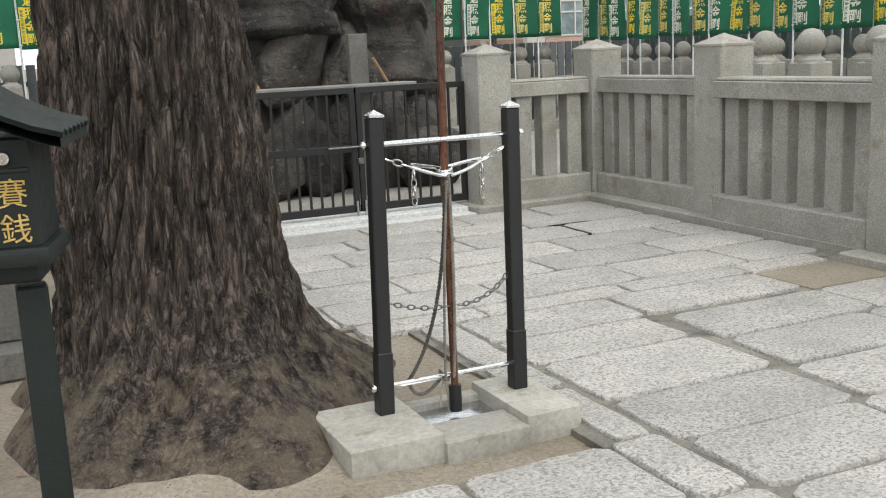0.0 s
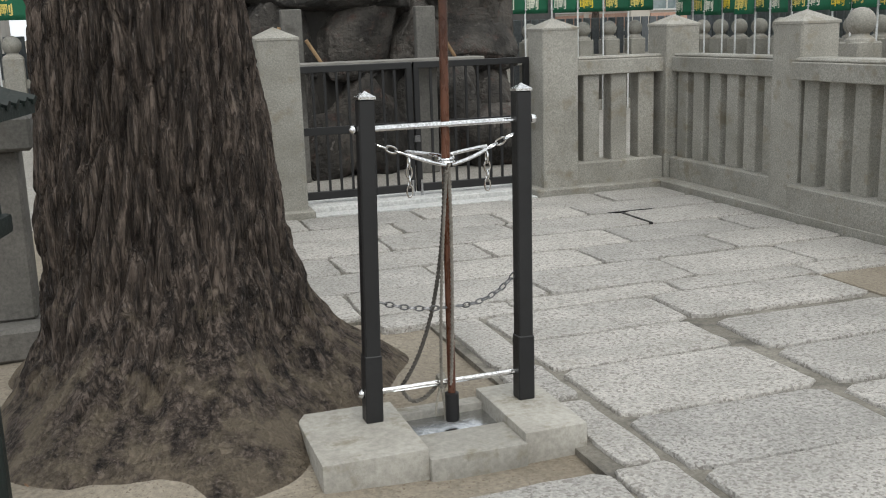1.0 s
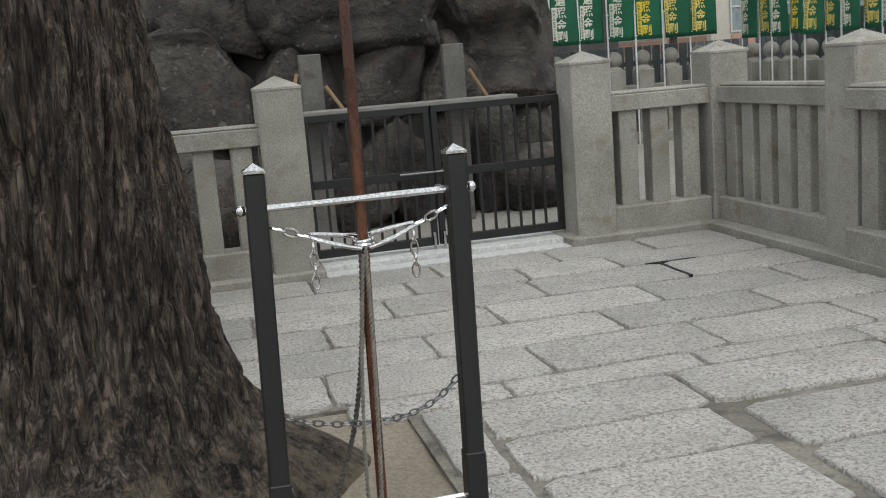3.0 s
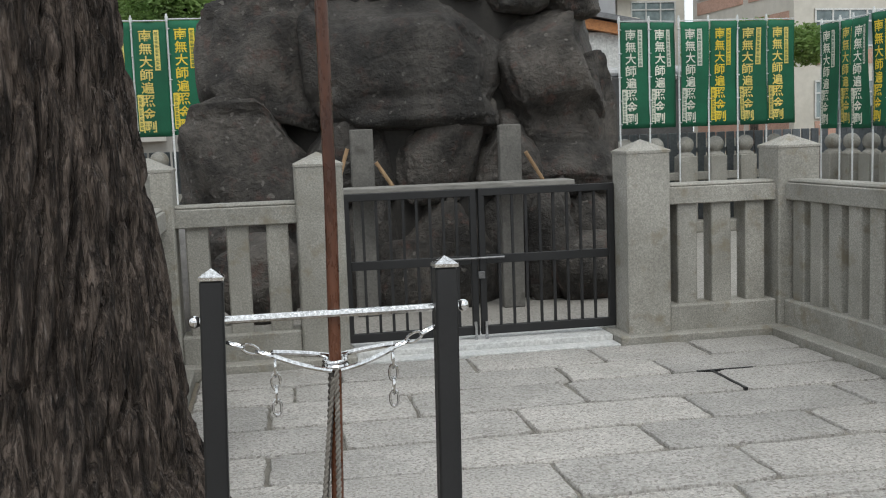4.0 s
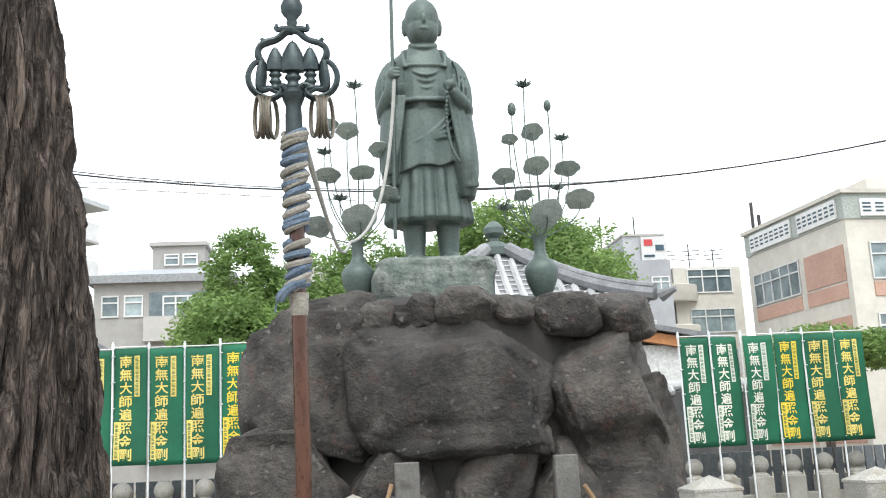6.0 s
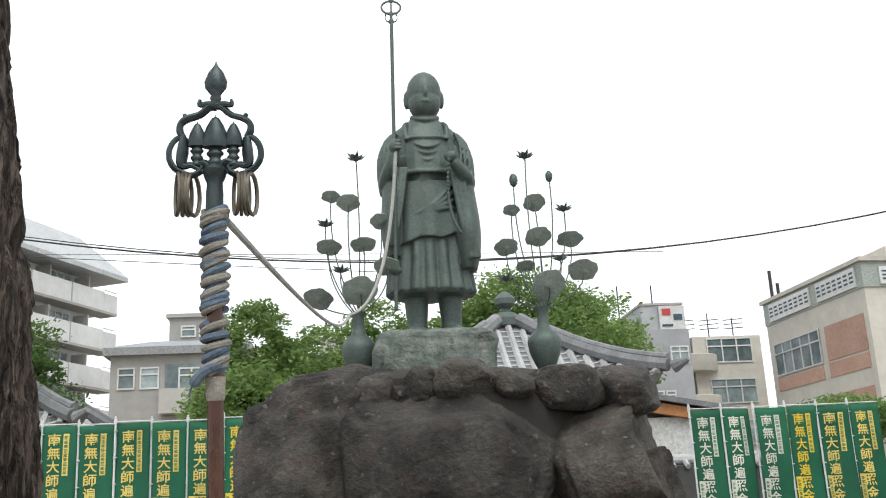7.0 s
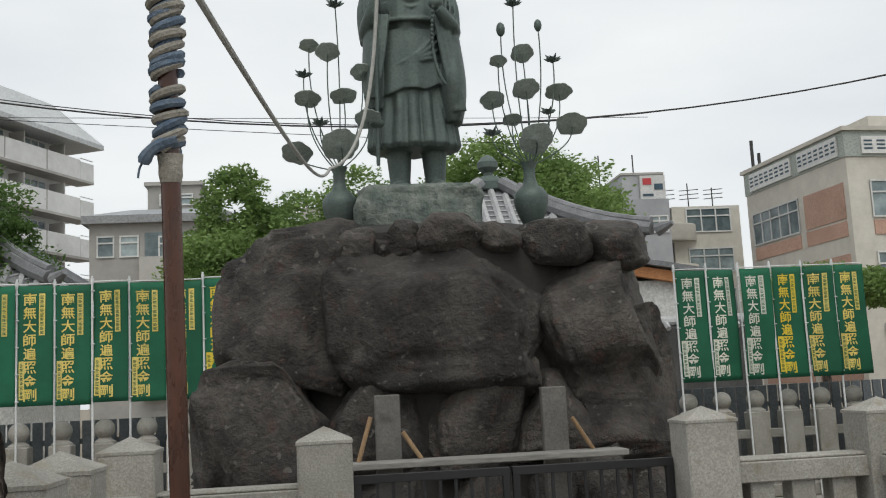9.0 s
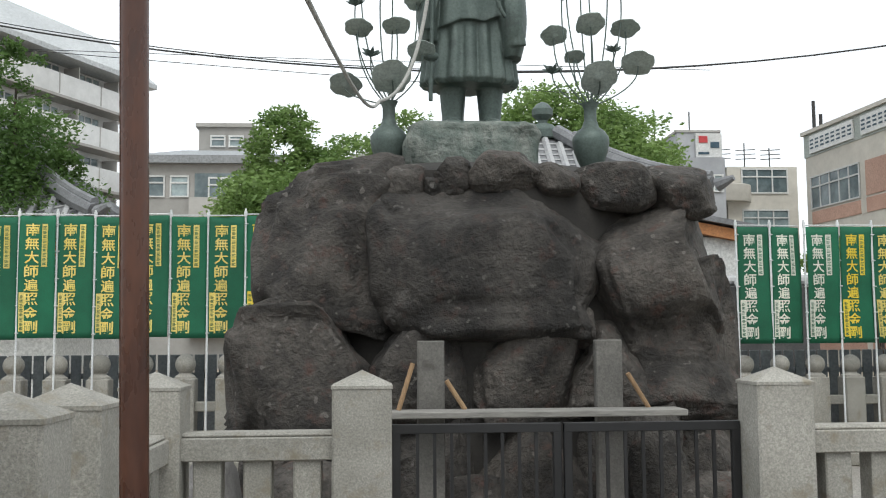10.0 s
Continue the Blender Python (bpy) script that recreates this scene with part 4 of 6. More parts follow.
def monk_statue():
    bm = bmesh.new()
    rows, nu = [], 96
    for i in range(95):
        z = 0.42 + 0.02 * i
        w, d = robe_section(z)
        row = []
        for k in range(nu):
            a = 2 * math.pi * k / nu
            fold = 0.0
            if z < 1.12:
                fold = 0.050 * (abs(math.sin(a * 9 + 0.4)) - 0.5) * min(1, (1.12 - z) * 3)
            elif z < 1.85:
                fold = 0.022 * math.sin(a * 4 + z * 9) + 0.016 * math.sin(a * 9 - z * 13)
            row.append(bm.verts.new(((w + fold) * math.cos(a), (d + fold) * math.sin(a), z)))
        rows.append(row)
    for a, b in zip(rows, rows[1:]):
        for k in range(nu):
            bm.faces.new((a[k], a[(k + 1) % nu], b[(k + 1) % nu], b[k]))
    bm.faces.new(rows[0][::-1])
    bm.faces.new(rows[-1])
    # overskirt, its hem rising towards the bent arm, in scalloped folds
    hem = []
    for i in range(9):
        t, row = i / 8, []
        for k in range(72):
            a = 2 * math.pi * k / 72
            w, d = robe_section(1.0 + 0.6 * t)
            x = (w + 0.045 * (1 - 0.5 * t) + 0.014 * math.sin(a * 11) * (1 - t)) * math.cos(a)
            row.append(bm.verts.new((x, (d + 0.055 * (1 - 0.5 * t) + 0.014 * math.sin(a * 11) * (1 - t)) * math.sin(a), 0.97 + 0.60 * t + (0.13 * x + 0.022 * math.cos(a * 7)) * (1 - t))))
        hem.append(row)
    for a, b in zip(hem, hem[1:]):
        for k in range(72):
            bm.faces.new((a[k], a[(k + 1) % 72], b[(k + 1) % 72], b[k]))
    bm.faces.new(hem[0][::-1])
    bm.faces.new(hem[-1])
    # bib on two straps, with a round collar
    bib = []
    for z, out in ((1.64, 0.335), (1.66, 0.350), (1.75, 0.345), (1.88, 0.328), (2.0, 0.305), (2.03, 0.29)):
        bib.append([bm.verts.new((x, -y, z)) for x, y in [(0.215 * q, out - 0.075 * abs(q) ** 2.5) for q in (-1, -0.6, -0.2, 0.2, 0.6, 1)] + [(0.2, 0.12), (-0.2, 0.12)]])
    for a, b in zip(bib, bib[1:]):
        for k in range(8):
            bm.faces.new((a[k], a[(k + 1) % 8], b[(k + 1) % 8], b[k]))
    bm.faces.new(bib[0][::-1])
    bm.faces.new(bib[-1])
    tube(bm, [(-0.22, -0.255, 2.03), (-0.1, -0.295, 2.025), (0.0, -0.305, 2.02), (0.1, -0.295, 2.025), (0.22, -0.255, 2.03)], 0.020, 8)
    tube(bm, [(-0.22, -0.285, 1.65), (-0.1, -0.34, 1.645), (0.0, -0.352, 1.64), (0.1, -0.34, 1.645), (0.22, -0.285, 1.65)], 0.022, 8)
    for q in range(3):
        tube(bm, bezier((-0.13 + 0.02 * q, -0.30, 1.96 - 0.07 * q), (0, -0.385, 1.84 - 0.07 * q), (0.13 - 0.02 * q, -0.30, 1.96 - 0.07 * q), 8), [0.006, 0.012, 0.016, 0.018, 0.018, 0.018, 0.016, 0.012, 0.006], 6)
    for s in (-1, 1):
        tube(bm, bezier((s * 0.17, -0.06, 2.25), (s * 0.24, -0.24, 2.2), (s * 0.20, -0.27, 2.0), 8), 0.030, 8)
    tube(bm, bezier((-0.13, -0.10, 2.31), (0.0, -0.29, 2.20), (0.14, -0.10, 2.31), 10), 0.028, 8)
    # mantle over the shoulders, upper arms
    for s in (-1, 1):
        tube(bm, bezier((s * 0.20, 0.0, 2.10), (s * 0.43, 0.02, 2.03), (s * 0.375, -0.05, 1.50), 10), [0.11, 0.125, 0.135, 0.135, 0.13, 0.13, 0.13, 0.125, 0.12, 0.115, 0.11], 16)
        for q in range(3):
            tube(bm, bezier((s * (0.30 + 0.05 * q), -0.16, 2.12 - 0.05 * q), (s * (0.40 + 0.03 * q), -0.20, 1.9), (s * (0.30 + 0.06 * q), -0.24, 1.62), 8), 0.016, 6)
    # forearm to the staff, forearm to the chest with a beaded cord
    tube(bm, bezier((-0.38, -0.06, 1.60), (-0.42, -0.28, 1.60), (-0.33, -0.34, 1.86), 8), [0.12, 0.11, 0.10, 0.09, 0.08, 0.07, 0.06, 0.055, 0.05], 14)
    ball(bm, (-0.33, -0.36, 1.90), 0.06, 0.06, 0.075)
    for q in range(3):
        ball(bm, (-0.30, -0.405, 1.865 + 0.038 * q), 0.045, 0.022, 0.017, 2)
    tube(bm, bezier((0.38, -0.05, 1.60), (0.42, -0.34, 1.52), (0.25, -0.39, 1.72), 8), [0.12, 0.11, 0.10, 0.09, 0.085, 0.075, 0.065, 0.06, 0.055], 14)
    ball(bm, (0.23, -0.40, 1.77), 0.075, 0.06, 0.06)
    tube(bm, [(0.26, -0.42, 1.78), (0.27, -0.43, 1.87)], [0.03, 0.02], 8)
    # sleeves: a short one at the staff, a long one that swings out under the bent arm
    for s, x, z0, z1, swell in ((-1, -0.37, 1.75, 0.80, 0.055), (1, 0.375, 1.72, 0.66, 0.095)):
        prof = []
        for i in range(13):
            t = i / 12
            prof.append((0.075 + swell * math.sin(math.pi * (0.10 + 0.80 * t ** 1.6)), z0 + (z1 - z0) * t))
        lathe(bm, prof, 24, (x, -0.10, 0), 0.85, 1.6)
        for q in range(3):
            tube(bm, bezier((x - s * (0.14 - 0.05 * q), -0.30, z0 - 0.05), (x - s * (0.10 - 0.05 * q), -0.36, (z0 + z1) / 2), (x + s * (0.01 + 0.04 * q), -0.30, z1 + 0.08), 8), 0.024, 8)
    # diagonal folds of the robe
    for k in range(4):
        tube(bm, bezier((-0.33 + 0.06 * k, -0.19, 1.22 - 0.03 * k), (-0.02 + 0.03 * k, -0.36, 1.14 + 0.05 * k), (0.26, -0.26, 1.56 - 0.10 * k), 10), [0.008, 0.014, 0.02, 0.024, 0.026, 0.026, 0.025, 0.022, 0.018, 0.014, 0.010], 8)
    # beads
    for k in range(22):
        t = k / 21
        p = bezier((0.20, -0.43, 1.72), (0.12, -0.47, 1.2), (0.28, -0.40, 0.98), 21)[k]
        ball(bm, p, 0.022, 0.022, 0.022, 1)
    # legs and feet
    for s in (-1, 1):
        lathe(bm, [(0.105, 0.02), (0.10, 0.15), (0.115, 0.32), (0.13, 0.5)], 20, (s * 0.17 + 0.02, 0.02, 0))
        ball(bm, (s * 0.18 + 0.02, -0.07, 0.05), 0.10, 0.20, 0.075)
    # neck and plain head
    lathe(bm, [(0.13, 2.2), (0.118, 2.30), (0.115, 2.42)], 20, (0.015, -0.03, 0))
    ball(bm, (0.015, -0.03, 2.61), 0.182, 0.205, 0.235, 4)
    ball(bm, (0.015, -0.06, 2.49), 0.168, 0.172, 0.19, 4)
    for s in (-1, 1):
        ball(bm, (0.015 + s * 0.182, 0.0, 2.55), 0.032, 0.05, 0.10)
    ball(bm, (0.015, -0.232, 2.555), 0.024, 0.030, 0.055)
    ball(bm, (0.015, -0.222, 2.455), 0.048, 0.018, 0.016)
    # staff with its ringed head
    tube(bm, [(-0.375, -0.36, 0.22), (-0.335, -0.36, 2.0), (-0.315, -0.36, 3.3)], 0.020, 10)
    tube(bm, [(-0.315, -0.36, 3.3), (-0.312, -0.36, 3.62)], 0.011, 8)
    ring(bm, (-0.314, -0.36, 3.44), (1, 0, 0), (0, 0, 1), 0.10, 0.075, 0.013, 24, 6)
    for s in (-1, 1):
        ring(bm, (-0.315 + s * 0.035, -0.36, 3.33), (1, 0, 0), (0, 0, 1), 0.026, 0.055, 0.009, 16, 6)
    ball(bm, (-0.312, -0.36, 3.55), 0.022, 0.022, 0.04, 2)
    ball(bm, (-0.37, -0.36, 0.62), 0.07, 0.05, 0.045)
    ob = part("monk_statue", bm, BRONZE, at=pose(3.07, 12.05, 3.53) @ Matrix.Scale(1.055, 4), sharp=180)
    re = ob.modifiers.new("remesh", "REMESH")
    re.mode, re.voxel_size, re.use_smooth_shade = "VOXEL", 0.0105, True
    sm = ob.modifiers.new("smooth", "SMOOTH")
    sm.factor, sm.iterations = 0.5, 1
    return tagged(ob, "green-grey bronze statue of a robed monk holding a tall ringed staff", "statue")


monk_statue()
mound = tagged(part("statue_plinth", boulder(1.26, 1.2, 0.86, 71, 5, 0.28, 0.10, 5), GREEN_STONE, at=pose(3.05, 11.95, 3.115), sharp=180), "rough green-grey stone plinth under the statue", "plinth")


# ---- bronze lotus vases ----
def lotus_leaf(w, tilt, turn, seed):
    bm = bmesh.new()
    n, rings_ = 28, 5
    rnd = random.Random(seed)
    ph = rnd.random() * 6
    c = bm.verts.new((0, 0, -0.012))
    cb = bm.verts.new((0, 0, -0.03))
    prev, prevb = None, None
    for r in range(1, rings_ + 1):
        k = r / rings_
        top, bot = [], []
        for i in range(n):
            a = 2 * math.pi * i / n
            rr = w / 2 * k * (1 + 0.05 * k * math.sin(5 * a + ph) + 0.03 * k * math.sin(9 * a))
            z = 0.012 * k * k + 0.006 * k * math.sin(3 * a + ph)
            top.append(bm.verts.new((rr * math.cos(a), rr * math.sin(a), z)))
            bot.append(bm.verts.new((rr * math.cos(a), rr * math.sin(a), z - 0.007)))
        for i in range(n):
            j = (i + 1) % n
            if prev is None:
                bm.faces.new((c, top[i], top[j]))
                bm.faces.new((cb, bot[j], bot[i]))
            else:
                bm.faces.new((prev[i], top[i], top[j], prev[j]))
                bm.faces.new((prevb[j], bot[j], bot[i], prevb[i]))
        prev, prevb = top, bot
    for i in range(n):
        bm.faces.new((prev[i], prevb[i], prevb[(i + 1) % n], prev[(i + 1) % n]))
    return bm, pose(0, 0, 0, tilt, 0, turn)


def lotus_flower(w):
    bm = bmesh.new()
    ball(bm, (0, 0, 0), w * 0.22, w * 0.22, w * 0.16, 2)
    for k in range(9):
        a = 2 * math.pi * k / 9
        tip = Vector((math.cos(a) * w * 0.5, math.sin(a) * w * 0.5, w * (0.10 + 0.14 * (k % 2))))
        tube(bm, [(0, 0, -w * 0.1), tip * 0.55 + Vector((0, 0, -w * 0.05)), tip], [w * 0.10, w * 0.15, w * 0.02], 6, True, 0.5)
    return bm


def lotus_vase(x, y, z, leaves):
    t = thing("lotus_vase", (x, y, z), "bronze altar vase with tall metal lotus leaves and flowers", "vase", "lotus vases beside the statue")
    part("vase_body", lathe(bmesh.new(), [(0.085, 0), (0.09, 0.03), (0.078, 0.06), (0.115, 0.13), (0.155, 0.23), (0.172, 0.32), (0.17, 0.37), (0.13, 0.43), (0.08, 0.47), (0.058, 0.54), (0.058, 0.64), (0.08, 0.69), (0.085, 0.70)], 32), BRONZE, t)
    for k, (dx, dz, w, kind) in enumerate(leaves):
        depth = 0.10 * math.sin(k * 2.4) - (0.22 if w > 0.31 else 0.0)
        dz = 0.88 + (dz - 0.88) * 1.12
        top = Vector((dx, depth, dz))
        root = Vector((0.02 * math.sin(k), 0, 0.66))
        bulge = Vector((dx * 1.02 + 0.04 * math.copysign(1, dx), depth * 0.7, 0.66 + (dz - 0.66) * 0.45))
        part("stem", tube(bmesh.new(), bezier(root, bulge, top, 12), 0.0065, 6), BRONZE, t)
        if kind == "leaf":
            bm, m = lotus_leaf(w, -(27 if w < 0.30 else 40 if w < 0.34 else 46) + 7 * math.sin(k * 1.7), 20 * math.sin(k * 3.1), k)
            part("lotus_leaf", bm, LOTUS_BRONZE, t, at=Matrix.Translation(top) @ m, sharp=60)
        elif kind == "flower":
            part("lotus_flower", lotus_flower(w), BRONZE, t, at=Matrix.Translation(top))
        else:
            bm = bmesh.new()
            ball(bm, (0, 0, 0.02), w * 0.36, w * 0.36, w * 0.6, 2)
            part("lotus_bud", bm, BRONZE, t, at=Matrix.Translation(top))
    return t


# across from the vase's middle, up, width, kind
lotus_vase(2.29, 11.70, 3.06, ((0.02, 2.20, 0.19, "flower"), (-0.25, 1.84, 0.20, "leaf"), (-0.07, 1.73, 0.24, "leaf"), (-0.31, 1.58, 0.18, "flower"), (-0.28, 1.33, 0.26, "leaf"), (0.07, 1.34, 0.26, "leaf"), (0.26, 1.60, 0.22, "leaf"), (-0.16, 1.10, 0.18, "flower"), (-0.40, 0.86, 0.30, "leaf"), (0.02, 0.88, 0.36, "leaf"), (0.30, 1.12, 0.26, "leaf")))
lotus_vase(4.17, 11.70, 3.06, ((-0.06, 2.20, 0.19, "flower"), (-0.19, 1.96, 0.13, "bud"), (0.16, 1.94, 0.11, "bud"), (0.02, 1.75, 0.24, "leaf"), (-0.25, 1.65, 0.18, "leaf"), (0.30, 1.65, 0.18, "flower"), (-0.31, 1.32, 0.25, "leaf"), (0.0, 1.37, 0.28, "leaf"), (0.36, 1.37, 0.28, "leaf"), (-0.13, 1.12, 0.20, "leaf"), (0.21, 1.16, 0.16, "flower"), (-0.33, 1.02, 0.20, "flower"), (0.45, 1.05, 0.31, "leaf"), (0.04, 0.88, 0.35, "leaf")))


# ---- prayer banners ----
BANNER_W, BANNER_Z0, BANNER_Z1 = 0.425, 1.50, 2.98
GLYPHS = [glyph_mesh(ch, 0.164, 0.172, 0.016) for ch in "南無大師遍照金剛"]
cloth_cache = {}


def cloth_meshes(phase, ink):
    """Cloth, lettering and the two small side labels, hung with the same folds."""
    key = (phase, ink.name)
    if key in cloth_cache:
        return cloth_cache[key]
    amp, h = 0.020 + 0.010 * (phase % 3), BANNER_Z1 - BANNER_Z0

    def fold(x, y, z):
        return bend((x, y, z), amp, phase * 1.7)

    bm = bmesh.new()
    rows = [[[bm.verts.new(fold(0.015 + BANNER_W * i / 10, off, BANNER_Z0 + h * j / 18)) for i in range(11)] for j in range(19)] for off in (0.0, 0.004)]
    for side in rows:
        for a, b in zip(side, side[1:]):
            for k in range(10):
                bm.faces.new((a[k], a[k + 1], b[k + 1], b[k]))
    front, back = rows
    for j in range(18):
        for i in (0, 10):
            bm.faces.new((front[j][i], front[j + 1][i], back[j + 1][i], back[j][i]))
    for i in range(10):
        for j in (0, 18):
            bm.faces.new((front[j][i], front[j][i + 1], back[j][i + 1], back[j][i]))
    meshes = []
    m = bpy.data.meshes.new("cloth")
    bmesh.ops.recalc_face_normals(bm, faces=bm.faces)
    bm.to_mesh(m)
    bm.free()
    m.materials.append(FLAG_GREEN)
    meshes.append(m)
    verts, faces = [], []
    for k, (co, fs) in enumerate(GLYPHS):
        o = len(verts)
        verts += [fold(x + 0.165, -0.006, z + BANNER_Z1 - 0.17 - 0.168 * k) for x, y, z in co]
        faces += [tuple(i + o for i in f) for f in fs]
    m = bpy.data.meshes.new("lettering")
    m.from_pydata(verts, [], faces)
    m.materials.append(ink)
    meshes.append(m)
    for x0, x1, z0, z1 in ((0.275, 0.345, BANNER_Z1 - 0.62, BANNER_Z1 - 0.10), (0.03, 0.095, BANNER_Z0 + 0.08, BANNER_Z0 + 0.55)):
        bm = bmesh.new()
        for i in range(8):
            a, b = z0 + (z1 - z0) * i / 8, z0 + (z1 - z0) * (i + 1) / 8
            bm.faces.new([bm.verts.new(fold(x, -0.006, z)) for x, z in ((x0, a), (x1, a), (x1, b), (x0, b))])
        m = bpy.data.meshes.new("side_label")
        bm.to_mesh(m)
        bm.free()
        m.materials.append(ink)
        bars = bmesh.new()
        zz, k = z0 + 0.02, 0
        while zz < z1 - 0.045:
            hgt = 0.034 + 0.008 * ((k * 7) % 3)
            for q in range(3):
                a, b = zz + hgt * q / 3, zz + hgt * q / 3 + 0.0075
                bars.faces.new([bars.verts.new(fold(x, -0.009, z)) for x, z in ((x0 + 0.013, a), (x1 - 0.013 - 0.01 * ((k + q) % 2), a), (x1 - 0.013 - 0.01 * ((k + q) % 2), b), (x0 + 0.013, b))])
            zz, k = zz + hgt + 0.013, k + 1
        mb = bpy.data.meshes.new("label_print")
        bars.to_mesh(mb)
        bars.free()
        mb.materials.append(FLAG_GREEN)
        meshes += [m, mb]
    cloth_cache[key] = meshes
    return meshes


def pole_mesh():
    bm = bmesh.new()
    tube(bm, [(0, 0.012, -0.16), (0, 0.012, 3.07)], 0.013, 8)
    m = bpy.data.meshes.new("banner_pole")
    bm.to_mesh(m)
    bm.free()
    m.materials.append(WHITE_POLE)
    arm = bmesh.new()
    tube(arm, [(-0.02, 0.012, 3.0), (0.43, 0.012, 3.0)], 0.008, 6)
    tube(arm, [(0, 0.012, 2.97), (0, 0.012, 3.04)], 0.02, 8)
    m2 = bpy.data.meshes.new("cross_arm")
    arm.to_mesh(m2)
    arm.free()
    m2.materials.append(WHITE_POLE)
    tie = bmesh.new()
    ring(tie, (0.008, 0.008, 0), (1, 0, 0), (0, 1, 0), 0.022, 0.02, 0.007, 10, 5)
    m3 = bpy.data.meshes.new("tie_loop")
    tie.to_mesh(m3)
    tie.free()
    m3.materials.append(WHITE_POLE)
    return m, m2, m3


POLE_M, ARM_M, TIE_M = pole_mesh()


def banner(x, y, turn, phase, ink, dz=0.0):
    t = thing("prayer_banner", pose(x, y, dz, 0, 0, turn), "green cloth banner with %s vertical characters on a white pole" % ("white" if ink is WHITE_INK else "yellow"), "banner", "green prayer banners")
    link_mesh("banner_pole", POLE_M, None, t, smooth=True)
    link_mesh("cross_arm", ARM_M, None, t)
    for k in range(5):
        link_mesh("tie_loop", TIE_M, None, t, at=pose(0, 0, 1.56 + 0.33 * k))
    m = cloth_meshes(phase, ink)
    c = link_mesh("cloth", m[0], None, t, sharp=180)
    link_mesh("lettering", m[1], None, t, smooth=False)
    for k in (2, 4):
        lab = link_mesh("side_label", m[k], None, t, smooth=False)
        tagged(link_mesh("label_print", m[k + 1], None, lab, smooth=False), kind="stuff")
    return t


for k in range(11):
    banner(-3.49 + 0.452 * k, 15.0, 0, (k * 2) % 5, YELLOW_INK if k >= 9 else CREAM_INK, 0.12 + 0.012 * math.sin(k * 2.3))
for k in range(6):
    banner(6.735 + 0.445 * k, 15.0, 0 if k != 1 else 14, (k * 3) % 5, (WHITE_INK, WHITE_INK, WHITE_INK, YELLOW_INK, CREAM_INK, CREAM_INK)[k], 0.012 * math.sin(k * 3.1))
for k in range(19):
    banner(9.72 + 0.05 * (k % 2), 14.85 - 0.40 * k, -90 + 5 * math.sin(k * 1.9), (k * 3) % 5, (WHITE_INK, CREAM_INK, WHITE_INK, YELLOW_INK, CREAM_INK, CREAM_INK)[k % 6], -0.10 + 0.015 * math.sin(k * 2.7))


# ---- outer stone fence with ball-topped posts ----
ball_src = None


def ball_post(x, y, s=1.0, turn=0.0):
    global ball_src
    at = pose(x, y, -0.03, 0, 0, turn)
    if ball_src is None:
        ball_src = thing("ball_post", at, "grey granite fence post topped with a carved stone ball", "post", "ball-topped fence posts")
        part("post_shaft", box((-0.125, -0.125, 0), (0.125, 0.125, 1.08), 0.012), GRANITE, ball_src)
        neck = lathe(bmesh.new(), [(0.125, 1.075), (0.12, 1.10), (0.075, 1.13), (0.07, 1.145)], 20)
        part("neck", neck, GRANITE, ball_src)
        b = bmesh.new()
        bmesh.ops.create_uvsphere(b, u_segments=20, v_segments=14, radius=0.118, matrix=Matrix.Translation((0, 0, 1.24)))
        part("ball_top", b, GRANITE, ball_src, "carved stone ball")
        ob = ball_src
    else:
        ob = copy_thing(ball_src, at)
    ob.scale = (s, s, s)
    return ob


for k in range(-1, 7):
    ball_post(0.354 - 0.515 * k, 15.22, 1.07)
for k in range(6):
    ball_post(6.87 + 0.465 * k, 15.22, 1.02)
for k in range(15):
    ball_post(9.95, 14.9 - 0.48 * k)
for x, y in ((7.2, 7.75), (7.2, 7.17), (7.2, 6.4)):
    ball_post(x, y, 1.06)
for name, lo, hi in (("outer_rail_1", (-3.2, 15.17, 0.72), (1.15, 15.27, 0.84)), ("outer_rail_2", (6.5, 15.17, 0.72), (9.8, 15.27, 0.84)), ("outer_base_1", (-3.4, 15.05, -0.04), (1.4, 15.42, 0.12)), ("outer_base_2", (6.3, 15.05, -0.04), (10.1, 15.42, 0.12)), ("outer_base_3", (9.78, 7.4, -0.04), (10.12, 15.046, 0.12))):
    tagged(part(name, box(lo, hi, 0.01), GRANITE), "granite rail and base course of the outer fence", "fence", kind="structure")


# ---- slatted boundary fence behind the banners ----
SLAT = surface("blue_grey_slats", (0.13, 0.145, 0.16), (0.19, 0.205, 0.215), grain=30, patch=2, rough=0.7, bump=0.1, vary=0.2)


def slat_fence(x0, y0, x1, y1, h=1.45):
    a, b = Vector((x0, y0)), Vector((x1, y1))
    length = (b - a).length
    t = thing("slat_fence", pose(x0, y0, -0.04, 0, 0, math.degrees(math.atan2(y1 - y0, x1 - x0))), "dark blue-grey slatted boundary fence behind the banners", "fence", "boundary fences")
    for z in (0.25, 1.15):
        part("rail", box((0, 0.03, z), (length, 0.07, z + 0.07)), SLAT, t)
    mesh = None
    for k in range(int(length / 0.155)):
        at = pose(0.08 + 0.155 * k, 0, 0)
        if mesh is None:
            mesh = part("slat", box((-0.062, -0.012, 0.05), (0.062, 0.026, h), 0.004), SLAT, t, at=at).data
        else:
            link_mesh("slat", mesh, None, t, at=at)


slat_fence(-4.5, 15.75, 10.5, 15.75)
slat_fence(10.5, 15.75, 10.5, 6.0, 1.75)


